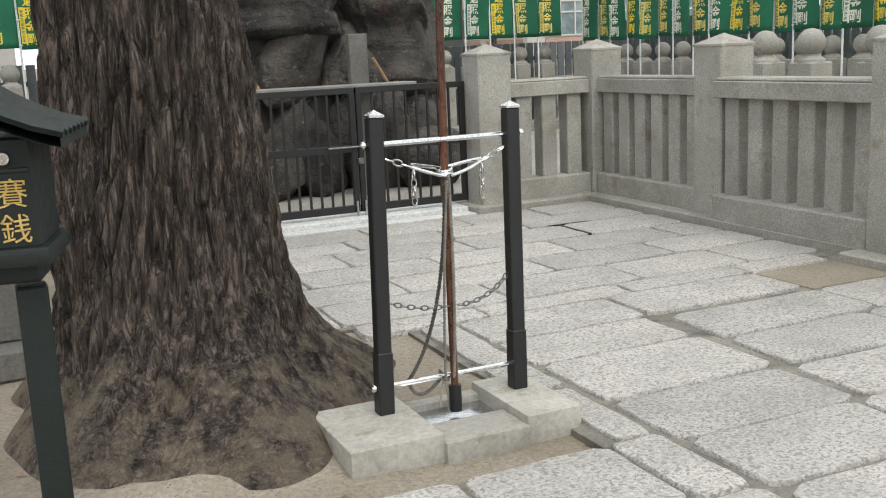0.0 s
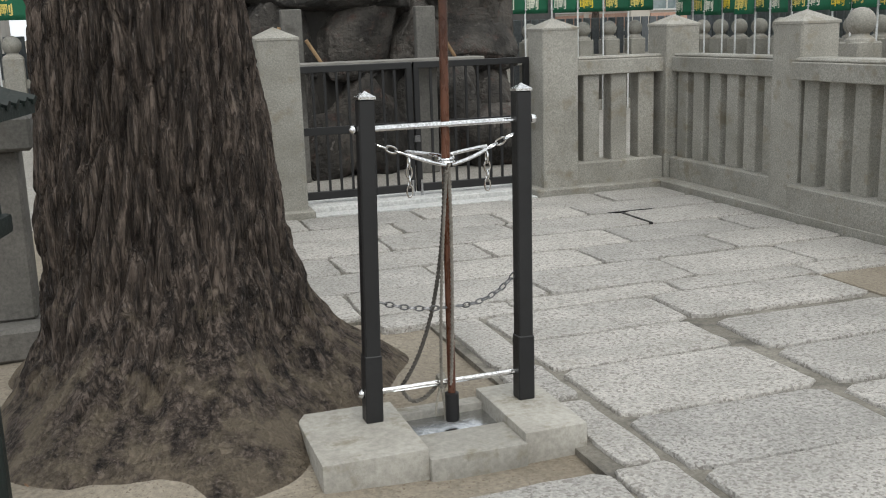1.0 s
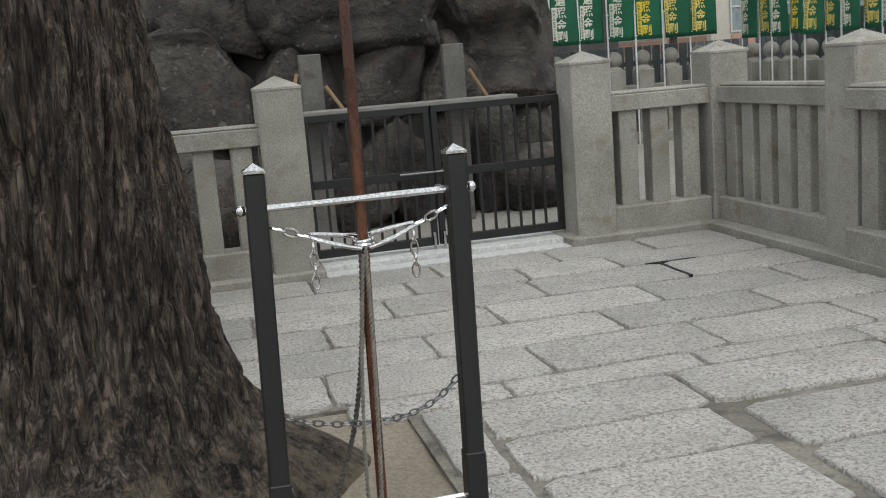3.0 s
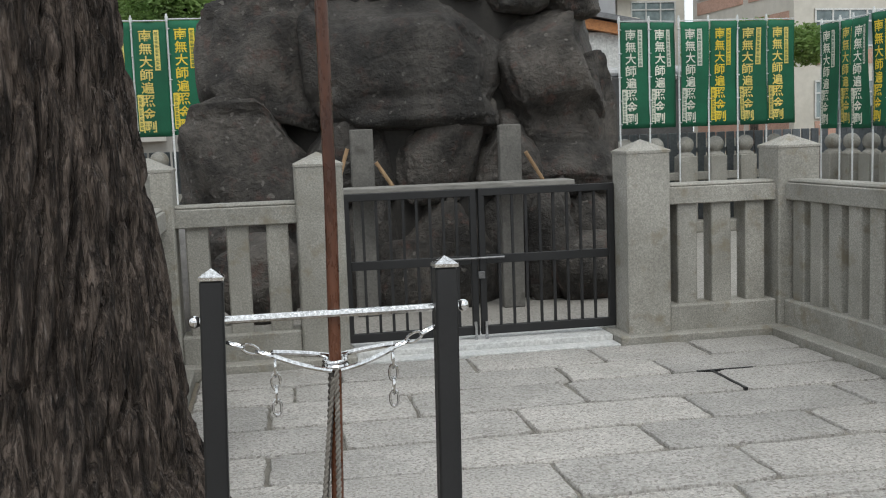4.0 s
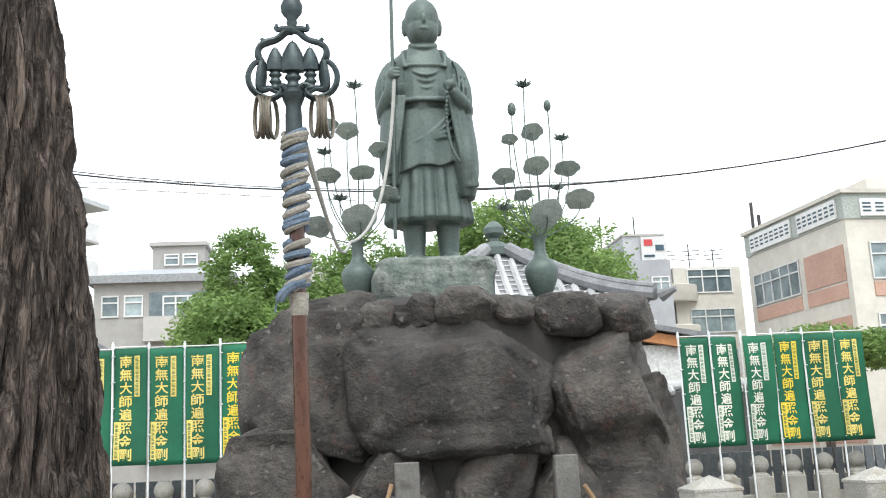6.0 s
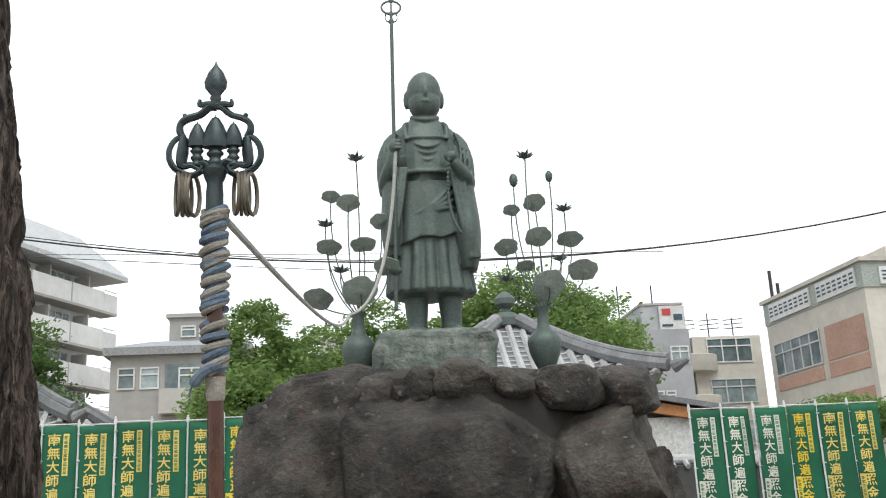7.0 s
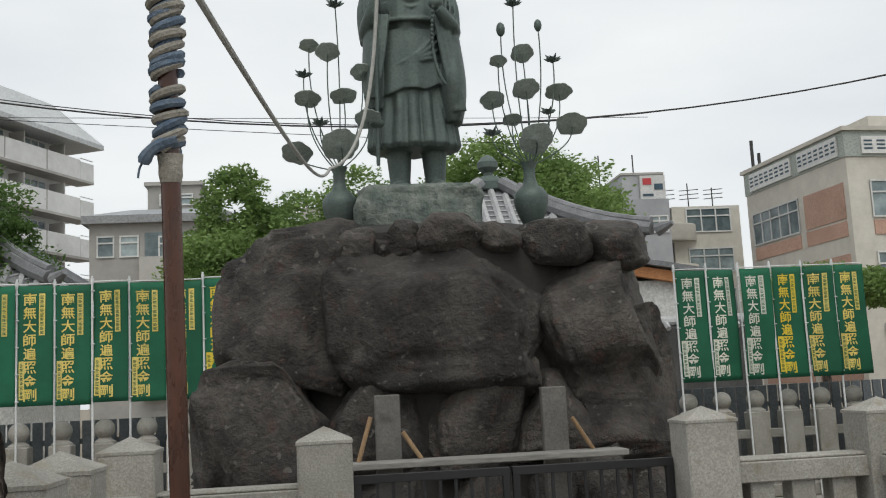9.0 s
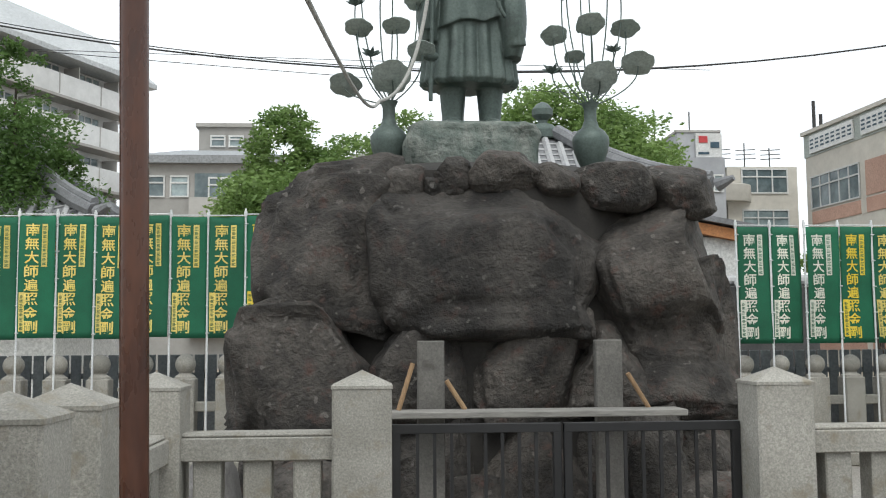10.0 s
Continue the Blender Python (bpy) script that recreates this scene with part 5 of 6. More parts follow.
# ---- tiled temple halls beyond the outer fence ----
def hall(cx, cy, half, z_eave, z_top, wall_half, turn=0.0, with_finial=True, ribs=9):
    t = thing("temple_hall", pose(cx, cy, -0.03, 0, 0, turn), "small temple hall with curved grey tiled pyramid roof, pale walls", "temple hall")
    part("wall", box((-wall_half, -wall_half, 0), (wall_half, wall_half, z_eave - 0.15), 0.02), PLASTER, t, "pale plaster wall")
    part("eave_board", box((-half * 0.86, -half * 0.86, z_eave - 0.30), (half * 0.86, half * 0.86, z_eave - 0.06), 0.02), ORANGE_WOOD, t, "orange-brown eave board")
    part("lower_beam", box((-wall_half - 0.06, -wall_half - 0.06, z_eave - 1.42), (wall_half + 0.06, wall_half + 0.06, z_eave - 1.30), 0.01), TILE, t)

    def height(k):
        return z_eave + (z_top - z_eave) * (0.72 * k + 0.28 * k * k)

    bm = bmesh.new()
    n = 12
    loops = []
    for i in range(n + 1):
        k = i / n
        r = half * (1 - k) + 0.16 * k
        pts = []
        for side in range(4):
            for j in range(8):
                s = -1 + 2 * j / 8
                lift = 0.30 * (1 - k) ** 2 * abs(s) ** 4
                p = Vector((s * r, -r, height(k) + lift))
                p.rotate(Euler((0, 0, side * math.pi / 2)))
                pts.append(bm.verts.new(p))
        loops.append(pts)
    for a, b in zip(loops, loops[1:]):
        for j in range(32):
            bm.faces.new((a[j], a[(j + 1) % 32], b[(j + 1) % 32], b[j]))
    under = [bm.verts.new((v.co.x * 0.97, v.co.y * 0.97, v.co.z - 0.16)) for v in loops[0]]
    for j in range(32):
        bm.faces.new((under[j], under[(j + 1) % 32], loops[0][(j + 1) % 32], loops[0][j]))
    bm.faces.new(under)
    roof_ = part("roof", bm, TILE, t, "grey fired-tile roof", sharp=50)
    for side in range(4):
        rot = Matrix.Rotation(side * math.pi / 2, 4, "Z")
        for q in range(-ribs, ribs + 1):
            s = q / (ribs + 0.5)
            kmax = 1 - abs(s)
            pts = []
            for i in range(7):
                k = kmax * i / 6
                r = half * (1 - k) + 0.16 * k
                x = s * half
                rel = min(1.0, abs(x) / r)
                pts.append(rot @ Vector((x, -r, height(k) + 0.30 * (1 - k) ** 2 * rel ** 4 + 0.02)))
            part("tile_rib", tube(bmesh.new(), pts, 0.075, 6), TILE_LIGHT, roof_)
        # tile courses between the ribs
        for c in range(14):
            k = (c + 0.5) / 15
            r = half * (1 - k) + 0.16 * k
            pts = [rot @ Vector((x * r, -r, height(k) + 0.30 * (1 - k) ** 2 * abs(x) ** 4 + 0.012)) for x in [-1 + j / 4 for j in range(9)]]
            part("tile_course", tube(bmesh.new(), pts, 0.024, 5), TILE_LIGHT, roof_)
        hip = []
        for i in range(9):
            k = i / 8
            r = half * (1.03 - k) + 0.16 * k
            hip.append(rot @ Vector((r, -r, height(k) + 0.30 * (1 - k) ** 2 + 0.09)))
        bmh = tube(bmesh.new(), hip, [0.13] + [0.15] * 8, 8)
        tube(bmh, [p + Vector((0, 0, 0.14)) for p in hip[:-1]], 0.08, 8)
        part("hip_ridge", bmh, TILE, roof_, "stacked tile hip ridge")
        tip = rot @ Vector((half * 1.06, -half * 1.06, z_eave + 0.34))
        part("corner_tile", tube(bmesh.new(), [tip, tip + rot @ Vector((0.22, -0.22, 0.10))], [0.13, 0.05], 8), TILE, roof_)
    if with_finial:
        part("finial_base", box((-0.33, -0.33, z_top - 0.05), (0.33, 0.33, z_top + 0.16), 0.03), BRONZE, t)
        part("finial_ball", lathe(bmesh.new(), [(0.30, z_top + 0.15), (0.22, z_top + 0.26), (0.10, z_top + 0.30), (0.10, z_top + 0.36), (0.21, z_top + 0.46), (0.22, z_top + 0.58), (0.12, z_top + 0.70), (0.02, z_top + 0.75)], 20), BRONZE, t, "green bronze jewel finial")
    return t


hall(5.56, 22.5, 2.50, 3.97, 5.67, 1.9)
hall(-5.45, 22.2, 3.0, 3.35, 6.0, 2.3, 0, False)


annex = thing("temple_annex", (8.0, 21.6, -0.03), "low white-walled temple annex with orange eave board and tiled coping", "temple annex")
part("wall", box((-1.1, -1.1, 0), (1.15, 1.6, 3.45), 0.02), PLASTER, annex, "white plaster wall")
slope = bmesh.new()
for y0, y1, zt, tk in ((-1.28, -1.12, 0.0, 0.20),):
    vs = [slope.verts.new(p) for p in ((-1.3, y0, 3.95), (1.55, y0, 3.42), (1.55, y0, 3.22), (-1.3, y0, 3.75), (-1.3, y1, 3.95), (1.55, y1, 3.42), (1.55, y1, 3.22), (-1.3, y1, 3.75))]
    for fc in ((0, 1, 2, 3), (4, 7, 6, 5), (0, 4, 5, 1), (1, 5, 6, 2), (2, 6, 7, 3), (3, 7, 4, 0)):
        slope.faces.new([vs[i] for i in fc])
part("eave_board", slope, ORANGE_WOOD, annex, "orange-brown sloped eave board", smooth=False)
top_ = bmesh.new()
vs = [top_.verts.new(p) for p in ((-1.35, -1.4, 4.0), (1.65, -1.4, 3.44), (1.65, 1.8, 3.44), (-1.35, 1.8, 4.0), (-1.35, -1.4, 4.1), (1.65, -1.4, 3.54), (1.65, 1.8, 3.54), (-1.35, 1.8, 4.1))]
for fc in ((0, 3, 2, 1), (4, 5, 6, 7), (0, 1, 5, 4), (1, 2, 6, 5), (2, 3, 7, 6), (3, 0, 4, 7)):
    top_.faces.new([vs[i] for i in fc])
part("roof", top_, TILE, annex, smooth=False)
coping = tube(bmesh.new(), [(-1.2, -1.75, 2.62), (1.9, -1.75, 2.62)], 0.10, 10)
for k in range(12):
    tube(coping, [(-1.1 + 0.26 * k, -1.98, 2.48), (-1.1 + 0.26 * k, -1.75, 2.64)], 0.05, 6)
part("wall_coping", coping, TILE_LIGHT, annex, "pale tiled wall coping")
part("garden_wall", box((-1.2, -1.9, 0), (1.9, -1.62, 2.52), 0.02), surface("dark_boards", (0.05, 0.05, 0.052), (0.09, 0.088, 0.085), grain=30, patch=2, bump=0.2), annex, "dark boarded garden wall")


# ---- buildings beyond ----
def far_box(name, lo, hi, material, parent, bevel=0.0, label=""):
    return part(name, box(lo, hi, bevel), material, parent, label, smooth=False)


def window(parent, x0, x1, z0, z1, y, mullions=3, deep=0.25):
    """A recessed window in a face that looks along -y."""
    w = part("window", box((x0, y - 0.03, z0), (x1, y + deep, z1)), GLASS, parent, smooth=False)
    fr = bmesh.new()
    for k in range(mullions + 1):
        x = x0 + (x1 - x0) * k / mullions
        add_box(fr, (x - 0.05, y - 0.09, z0), (x + 0.05, y - 0.034, z1))
    for z in (z0, z1, z0 + (z1 - z0) * 0.68):
        add_box(fr, (x0 - 0.05, y - 0.10, z - 0.05), (x1 + 0.05, y - 0.036, z + 0.05))
    part("window_frame", fr, FRAME_WHITE, w, smooth=False)
    return w


def sign_board(parent, x0, x1, z0, z1, y, marks, lead=0.0):
    s = far_box("sign_board", (x0, y - 0.12, z0), (x1, y, z1), FRAME_WHITE, parent, 0, "white sign board with dark unreadable marks")
    bars, n = bmesh.new(), marks
    for k in range(n):
        a = x0 + lead + (x1 - x0 - lead) * (k + 0.18) / n
        b = x0 + lead + (x1 - x0 - lead) * (k + 0.82) / n
        h = z1 - z0
        for q in (0.24, 0.46, 0.68):
            add_box(bars, (a, y - 0.14, z0 + h * q), (b, y - 0.124, z0 + h * (q + 0.10)))
    tagged(part("sign_print", bars, SIGN_INK, s, smooth=False), kind="stuff")


def school_face(t, y, rot, length, bays):
    """One face, built to look along -y from x = 0 to length, then turned in place."""
    kids = set(t.children)
    for kind, x0, x1 in bays:
        for top, bottom in ((12.55, 9.35), (8.3, 5.1), (4.1, 0.9)):
            if kind == "brick":
                for a, b in ((top, top - 2.15), (top - 2.30, bottom)):
                    far_box("brick_panel", (x0, -0.06, b), (x1, 0.05, a), BRICK_PANEL, t)
            else:
                window(t, x0, x1, top - 2.15, top, 0.0, max(3, int((x1 - x0) / 1.1)))
                far_box("brick_panel", (x0, -0.06, bottom), (x1, 0.05, top - 2.35), BRICK_PANEL, t)
    if rot:
        for ob in set(t.children) - kids:
            ob.matrix_basis = rot @ ob.matrix_basis


school = thing("school_building", pose(32.7, 57.2, -0.05, 0, 0, 4.4), "pale concrete school building with pink brick panels and long windows", "building")
far_box("wall", (0, 0.02, 0), (26, 12.2, 14.0), CREAM_WALL, school)
far_box("parapet", (-0.06, -0.06, 14.0), (26.06, 12.26, 15.55), surface("green_grey_render", (0.36, 0.40, 0.37), (0.42, 0.45, 0.42), grain=8, patch=0.3), school)
far_box("roof_edge", (-0.25, -0.25, 15.55), (26.2, 12.4, 15.8), CREAM_WALL, school)
school_face(school, 0, None, 26, (("window", 1.4, 8.4), ("window", 9.4, 16.4), ("window", 17.4, 24.4)))
school_face(school, 0, pose(0, 12.2, 0, 0, 0, -90), 12.2, (("window", 0.7, 6.6), ("brick", 7.3, 11.7)))
sign_board(school, 1.0, 4.4, 14.15, 15.2, -0.07, 4)
sign_board(school, 4.8, 12.5, 14.1, 15.25, -0.07, 7)
kids = set(school.children)
sign_board(school, 0.9, 6.3, 14.15, 15.35, -0.07, 8)
sign_board(school, 7.2, 11.6, 14.15, 15.35, -0.07, 7)
for ob in set(school.children) - kids:
    ob.matrix_basis = pose(0, 12.2, 0, 0, 0, -90) @ ob.matrix_basis
far_box("rooftop_box", (4.5, 4, 15.5), (9.5, 9, 17.6), CREAM_WALL, school)
for x, h in ((0.4, 2.3), (0.9, 1.4)):
    part("antenna", tube(bmesh.new(), [(x, 11.6, 15.6), (x, 11.6, 15.6 + h)], 0.12, 6), WIRE, school)

apt = thing("stair_tower_block", (28.6, 76, -0.05), "cream apartment block with rounded open stair landings", "building")
far_box("wall", (0, 0, 0), (5.4, 8, 14.6), CREAM_WALL, apt)
far_box("stair_bay", (-1.9, 0.5, 0), (0, 7, 13.6), GREY_WALL, apt)
for k in range(4):
    z = 2.6 + 3.1 * k
    ledge = bmesh.new()
    lathe(ledge, [(2.1, z), (2.15, z + 0.1), (2.15, z + 1.25), (2.1, z + 1.3)], 28, (-0.2, 0.6, 0), 1.0, 0.8)
    part("stair_landing", ledge, CREAM_WALL, apt, "rounded landing parapet")
    far_box("stair_opening", (-1.85, 0.2, z + 1.5), (-0.1, 0.6, z + 2.9), GLASS, apt)
    window(apt, 1.1, 4.6, z + 0.7, z + 2.5, 0.0, 3)
for k in range(3):
    mast = bmesh.new()
    x = 0.5 + 2.0 * k
    tube(mast, [(x, 3, 14.5), (x, 3, 16.6 + 0.4 * (k % 2))], 0.05, 5)
    for q in range(3):
        tube(mast, [(x - 0.7, 3, 15.7 + 0.35 * q), (x + 0.9, 3, 15.8 + 0.35 * q)], 0.035, 5)
    part("roof_antenna", mast, WIRE, apt, "thin roof antenna")

grey = thing("blue_grey_block", (21.6, 68, -0.05), "plain blue-grey rendered building with a small rooftop room", "building")
far_box("wall", (-0.6, 0, 0), (4.0, 8, 13.8), BLUEGREY_WALL, grey)
far_box("rooftop_room", (1.1, 1, 13.8), (4.0, 6, 15.7), BLUEGREY_WALL, grey)
far_box("rooftop_room", (-0.3, 1.5, 13.8), (0.9, 5, 15.0), BLUEGREY_WALL, grey)
far_box("roof_edge", (1.0, 0.9, 15.7), (4.1, 6.1, 15.85), GREY_WALL, grey)
board = far_box("billboard", (2.3, 0.75, 13.95), (4.1, 0.95, 15.6), FRAME_WHITE, grey, 0, "white billboard with red and dark marks")
far_box("billboard_mark", (2.45, 0.70, 14.15), (3.2, 0.745, 14.3), SIGN_INK, board)
far_box("billboard_mark", (2.5, 0.70, 14.95), (3.1, 0.745, 15.4), surface("red_mark", (0.45, 0.05, 0.06), (0.5, 0.07, 0.07), bump=0), board)
far_box("billboard_mark", (3.3, 0.70, 14.6), (3.9, 0.745, 15.0), SIGN_INK, board)
window(grey, 2.6, 3.8, 11.5, 12.6, 0, 2)
for x in (0.4, 1.2, 2.0):
    window(grey, x, x + 0.6, 8.8, 9.6, 0, 1)
for x in (0.1, 2.6):
    part("roof_antenna", tube(bmesh.new(), [(x, 3, 13.8), (x, 3, 17.6)], 0.05, 5), WIRE, grey, "thin roof antenna")

white = thing("balcony_apartment_block", pose(-15.2, 78.7, -0.05, 0, 0, 66), "white apartment block with long balconies and a sloped grey roof", "building")
far_box("wall", (-30, 1.5, 0), (-1.2, 14, 20.9), WHITE_WALL, white)
for k in range(6):
    z = 19.8 - 2.9 * k
    far_box("balcony_parapet", (-30, 0, z - 1.45), (-1.1, 0.18, z), WHITE_WALL, white)
    far_box("balcony_end", (-1.05, 0.02, z - 1.45), (0.5, 0.2, z - 0.1), WHITE_WALL, white)
    far_box("balcony_end", (0.35, 0.22, z - 1.45), (0.5, 5.0, z - 0.1), WHITE_WALL, white)
    far_box("balcony_slab", (-30, 0.02, z - 1.62), (0.52, 1.5, z - 1.44), GREY_WALL, white)
    for x in (-27.2, -23.0, -18.8, -14.6, -10.4, -6.2):
        window(white, x, x + 3.0, z - 0.9, z + 0.95, 1.5, 4, 0.1)
        far_box("partition", (x + 3.55, 0.2, z - 1.4), (x + 3.65, 1.5, z + 0.9), GREY_WALL, white)
        far_box("panel_joint", (x + 1.4, -0.03, z - 1.4), (x + 1.5, 0.0, z), GREY_WALL, white)
    far_box("hand_rail", (-1.0, 0.05, z + 0.12), (0.45, 0.10, z + 0.18), FRAME_WHITE, white)
rf = bmesh.new()
prof = ((0.9, -0.6, 20.85), (0.9, -0.6, 21.2), (-1.0, 2.6, 24.4), (-1.0, 11, 24.4), (0.9, 15, 21.2), (0.9, 15, 20.85))
right = [rf.verts.new(p) for p in prof]
left = [rf.verts.new((-31, p[1], p[2])) for p in prof]
for k in range(6):
    rf.faces.new((right[k], right[(k + 1) % 6], left[(k + 1) % 6], left[k]))
rf.faces.new(right)
rf.faces.new(left[::-1])
part("roof", rf, surface("roof_sheet", (0.40, 0.42, 0.43), (0.47, 0.49, 0.50), grain=6, patch=0.3, rough=0.5, bump=0.1), white, "sloped pale grey sheet roof", smooth=False)

low_block = thing("grey_apartment_block", (-12.6, 67, -0.05), "low grey apartment block with recessed balconies and a roof turret", "building")
far_box("wall", (0, 0, 0), (8.6, 8, 13.0), GREY_WALL, low_block)
far_box("roof_slab", (-0.4, -0.5, 13.0), (8.9, 8.4, 13.5), surface("roof_grey", (0.30, 0.31, 0.32), (0.36, 0.37, 0.38), grain=8, patch=0.4, bump=0.1), low_block)
hipb = bmesh.new()
lo_ = [hipb.verts.new(p) for p in ((-0.4, -0.5, 13.5), (8.9, -0.5, 13.5), (8.9, 8.4, 13.5), (-0.4, 8.4, 13.5))]
hi_ = [hipb.verts.new(p) for p in ((2.2, 2.2, 14.3), (7.2, 2.2, 14.3), (7.2, 6, 14.3), (2.2, 6, 14.3))]
for k in range(4):
    hipb.faces.new((lo_[k], lo_[(k + 1) % 4], hi_[(k + 1) % 4], hi_[k]))
hipb.faces.new(hi_)
part("hip_roof", hipb, surface("roof_pale_grey", (0.36, 0.38, 0.40), (0.42, 0.44, 0.46), grain=8, patch=0.4, bump=0.1), low_block, smooth=False)
far_box("roof_turret", (3.2, 2.4, 14.2), (6.6, 5.6, 15.9), GREY_WALL, low_block)
far_box("turret_cap", (3.0, 2.2, 15.9), (6.8, 5.8, 16.15), GREY_WALL, low_block)
window(low_block, 4.0, 4.9, 14.6, 15.3, 2.4, 1), window(low_block, 5.2, 6.1, 14.6, 15.3, 2.4, 1)
for k in range(3):
    z = 12.2 - 3.6 * k
    window(low_block, 0.5, 1.5, z - 1.3, z, 0.0, 1), window(low_block, 1.9, 3.0, z - 1.3, z, 0.0, 1)
    far_box("loggia_shade", (3.4, -0.04, z - 1.6), (8.1, 0.3, z + 0.2), GLASS, low_block)
    far_box("loggia_parapet", (3.2, -0.9, z - 3.0), (8.3, -0.05, z - 1.45), GREY_WALL, low_block)
    window(low_block, 4.3, 6.6, z - 1.5, z - 0.1, -0.06, 3)

hut = thing("distant_rooftop_block", (3.2, 74, -0.05), "small distant grey rooftop block with antennas", "building")
far_box("wall", (-2.8, 0, 0), (0.2, 5, 15.0), GREY_WALL, hut)
window(hut, -1.5, -0.7, 12.8, 13.9, 0, 1)
for x in (-2.3, -0.8):
    part("roof_antenna", tube(bmesh.new(), [(x, 2, 15), (x, 2, 16.8)], 0.05, 5), WIRE, hut)


# ---- trees beyond ----
def leafy_tree(x, y, h, blobs, leaf, count, size, label, seed, spiky=0.0):
    rng = np.random.default_rng(seed)
    t = thing("tree", (x, y, -0.04), label, "tree", "trees beyond the fence")
    trunk = bmesh.new()
    tube(trunk, [(0, 0, 0), (0.05, 0, h * 0.3), (-0.03, 0.05, h * 0.55), (0.05, 0, h * 0.8)], [h * 0.035, h * 0.027, h * 0.02, h * 0.006], 10)
    for bx, by, bz, br, bh in blobs:
        tube(trunk, bezier((0, 0, h * 0.35), (bx * 0.3, by * 0.3, (h * 0.4 + bz) / 2 + 0.2), (bx, by, bz), 6), [h * 0.014, h * 0.012, h * 0.01, h * 0.008, h * 0.006, h * 0.005, h * 0.003], 6)
    part("trunk", trunk, BARK, t)
    cs = []
    weights = np.array([b[3] ** 2 * b[4] for b in blobs])
    weights = weights / weights.sum()
    for (bx, by, bz, br, bh), wgt in zip(blobs, weights):
        m = max(14, int(260 * wgt * len(blobs) ** 0.5))
        v = rng.normal(size=(m, 3))
        v /= np.linalg.norm(v, axis=1)[:, None]
        rad = rng.uniform(0.55, 1.0, (m, 1)) ** 0.6
        c = v * rad * np.array([br, br, bh]) + np.array([bx, by, bz])
        q = np.full((m, 1), br * 0.24)
        cs.append(np.hstack([c, q]))
    cs = np.vstack(cs)
    pick = rng.integers(0, len(cs), count)
    centre, spread = cs[pick, :3], cs[pick, 3:]
    pos = centre + np.clip(rng.normal(size=(count, 3)), -1.5, 1.5) * spread * np.array([0.8, 0.8, 0.5])
    u = rng.normal(size=(count, 3))
    u[:, 2] = u[:, 2] * 0.45 - spiky
    u /= np.linalg.norm(u, axis=1)[:, None]
    w = np.cross(u, rng.normal(size=(count, 3)))
    w /= np.linalg.norm(w, axis=1)[:, None]
    s = rng.uniform(0.6, 1.3, (count, 1)) * size
    quad = np.stack([pos - u * s, pos + w * s * 0.45, pos + u * s, pos - w * s * 0.45], axis=1).reshape(-1, 3)
    m = bpy.data.meshes.new("crown")
    m.from_pydata(quad.tolist(), [], np.arange(count * 4).reshape(-1, 4).tolist())
    tagged(link_mesh("crown", m, leaf, t, smooth=False), kind="stuff")
    return t


leafy_tree(-0.3, 31.5, 8.2, ((-0.15, 0, 7.1, 1.0, 1.25), (-0.95, 0.2, 5.7, 1.0, 1.0), (0.7, 0, 6.1, 0.9, 0.95), (-0.2, -0.4, 5.0, 1.7, 1.3), (0.3, 0.3, 3.6, 1.8, 1.1), (-1.4, 0, 4.3, 1.1, 1.1)), LEAF, 60000, 0.08, "rounded green broadleaf tree beyond the banners", 3)
leafy_tree(3.3, 33.5, 8.2, ((0, 0, 7.7, 1.2, 0.9), (-1.7, 0.2, 7.0, 1.2, 1.0), (1.3, 0, 7.0, 1.1, 1.0), (-0.2, -0.3, 5.8, 2.3, 1.4), (0.3, 0.3, 4.2, 2.3, 1.3), (-2.3, 0.0, 6.2, 0.9, 0.8)), LEAF, 56000, 0.08, "loose green broadleaf tree behind the statue", 5)
leafy_tree(8.3, 34.0, 9.3, ((-0.3, 0, 8.3, 2.0, 1.2), (-2.2, 0.2, 7.4, 1.4, 1.1), (1.8, 0, 7.6, 1.6, 1.2), (0.3, -0.3, 6.5, 3.0, 1.5), (2.9, 0.3, 6.2, 1.0, 1.0), (0, 0.3, 4.8, 2.7, 1.4), (-2.6, 0, 5.8, 1.3, 1.3)), LEAF, 90000, 0.088, "broad green tree crown rising behind the temple hall", 7)
leafy_tree(-4.15, 20.5, 7.0, ((0, 0, 6.1, 0.5, 0.9), (0.15, -0.1, 5.2, 0.9, 0.6), (-0.3, 0.1, 4.6, 1.15, 0.6), (0.45, 0, 4.1, 1.05, 0.5), (-0.2, -0.1, 3.5, 1.5, 0.6), (0.5, 0.1, 3.1, 1.3, 0.5), (0.8, 0, 4.7, 0.4, 0.25), (0.2, 0, 2.6, 1.5, 0.5)), LEAF_DARK, 36000, 0.052, "feathery dark green conifer beside the white block", 9, 0.25)
leafy_tree(27.5, 52.0, 7.3, ((0, 0, 6.0, 2.2, 0.9), (3.0, 0, 5.8, 2.0, 0.8), (-2.5, 0, 5.6, 1.2, 0.7)), LEAF, 10000, 0.16, "low green hedge-like tree before the school building", 11)


# ---- overhead cables ----
def cable(pts, r, sag):
    a, b = Vector(pts[0]), Vector(pts[1])
    line = [a.lerp(b, k / 30) - Vector((0, 0, sag * 4 * (k / 30) * (1 - k / 30))) for k in range(31)]
    ob = part("overhead_cable", tube(bmesh.new(), [p - a for p in line], r, 6), WIRE, at=Matrix.Translation(a))
    return tagged(ob, "thin black overhead cable strung across the sky", "cable", "overhead cables")


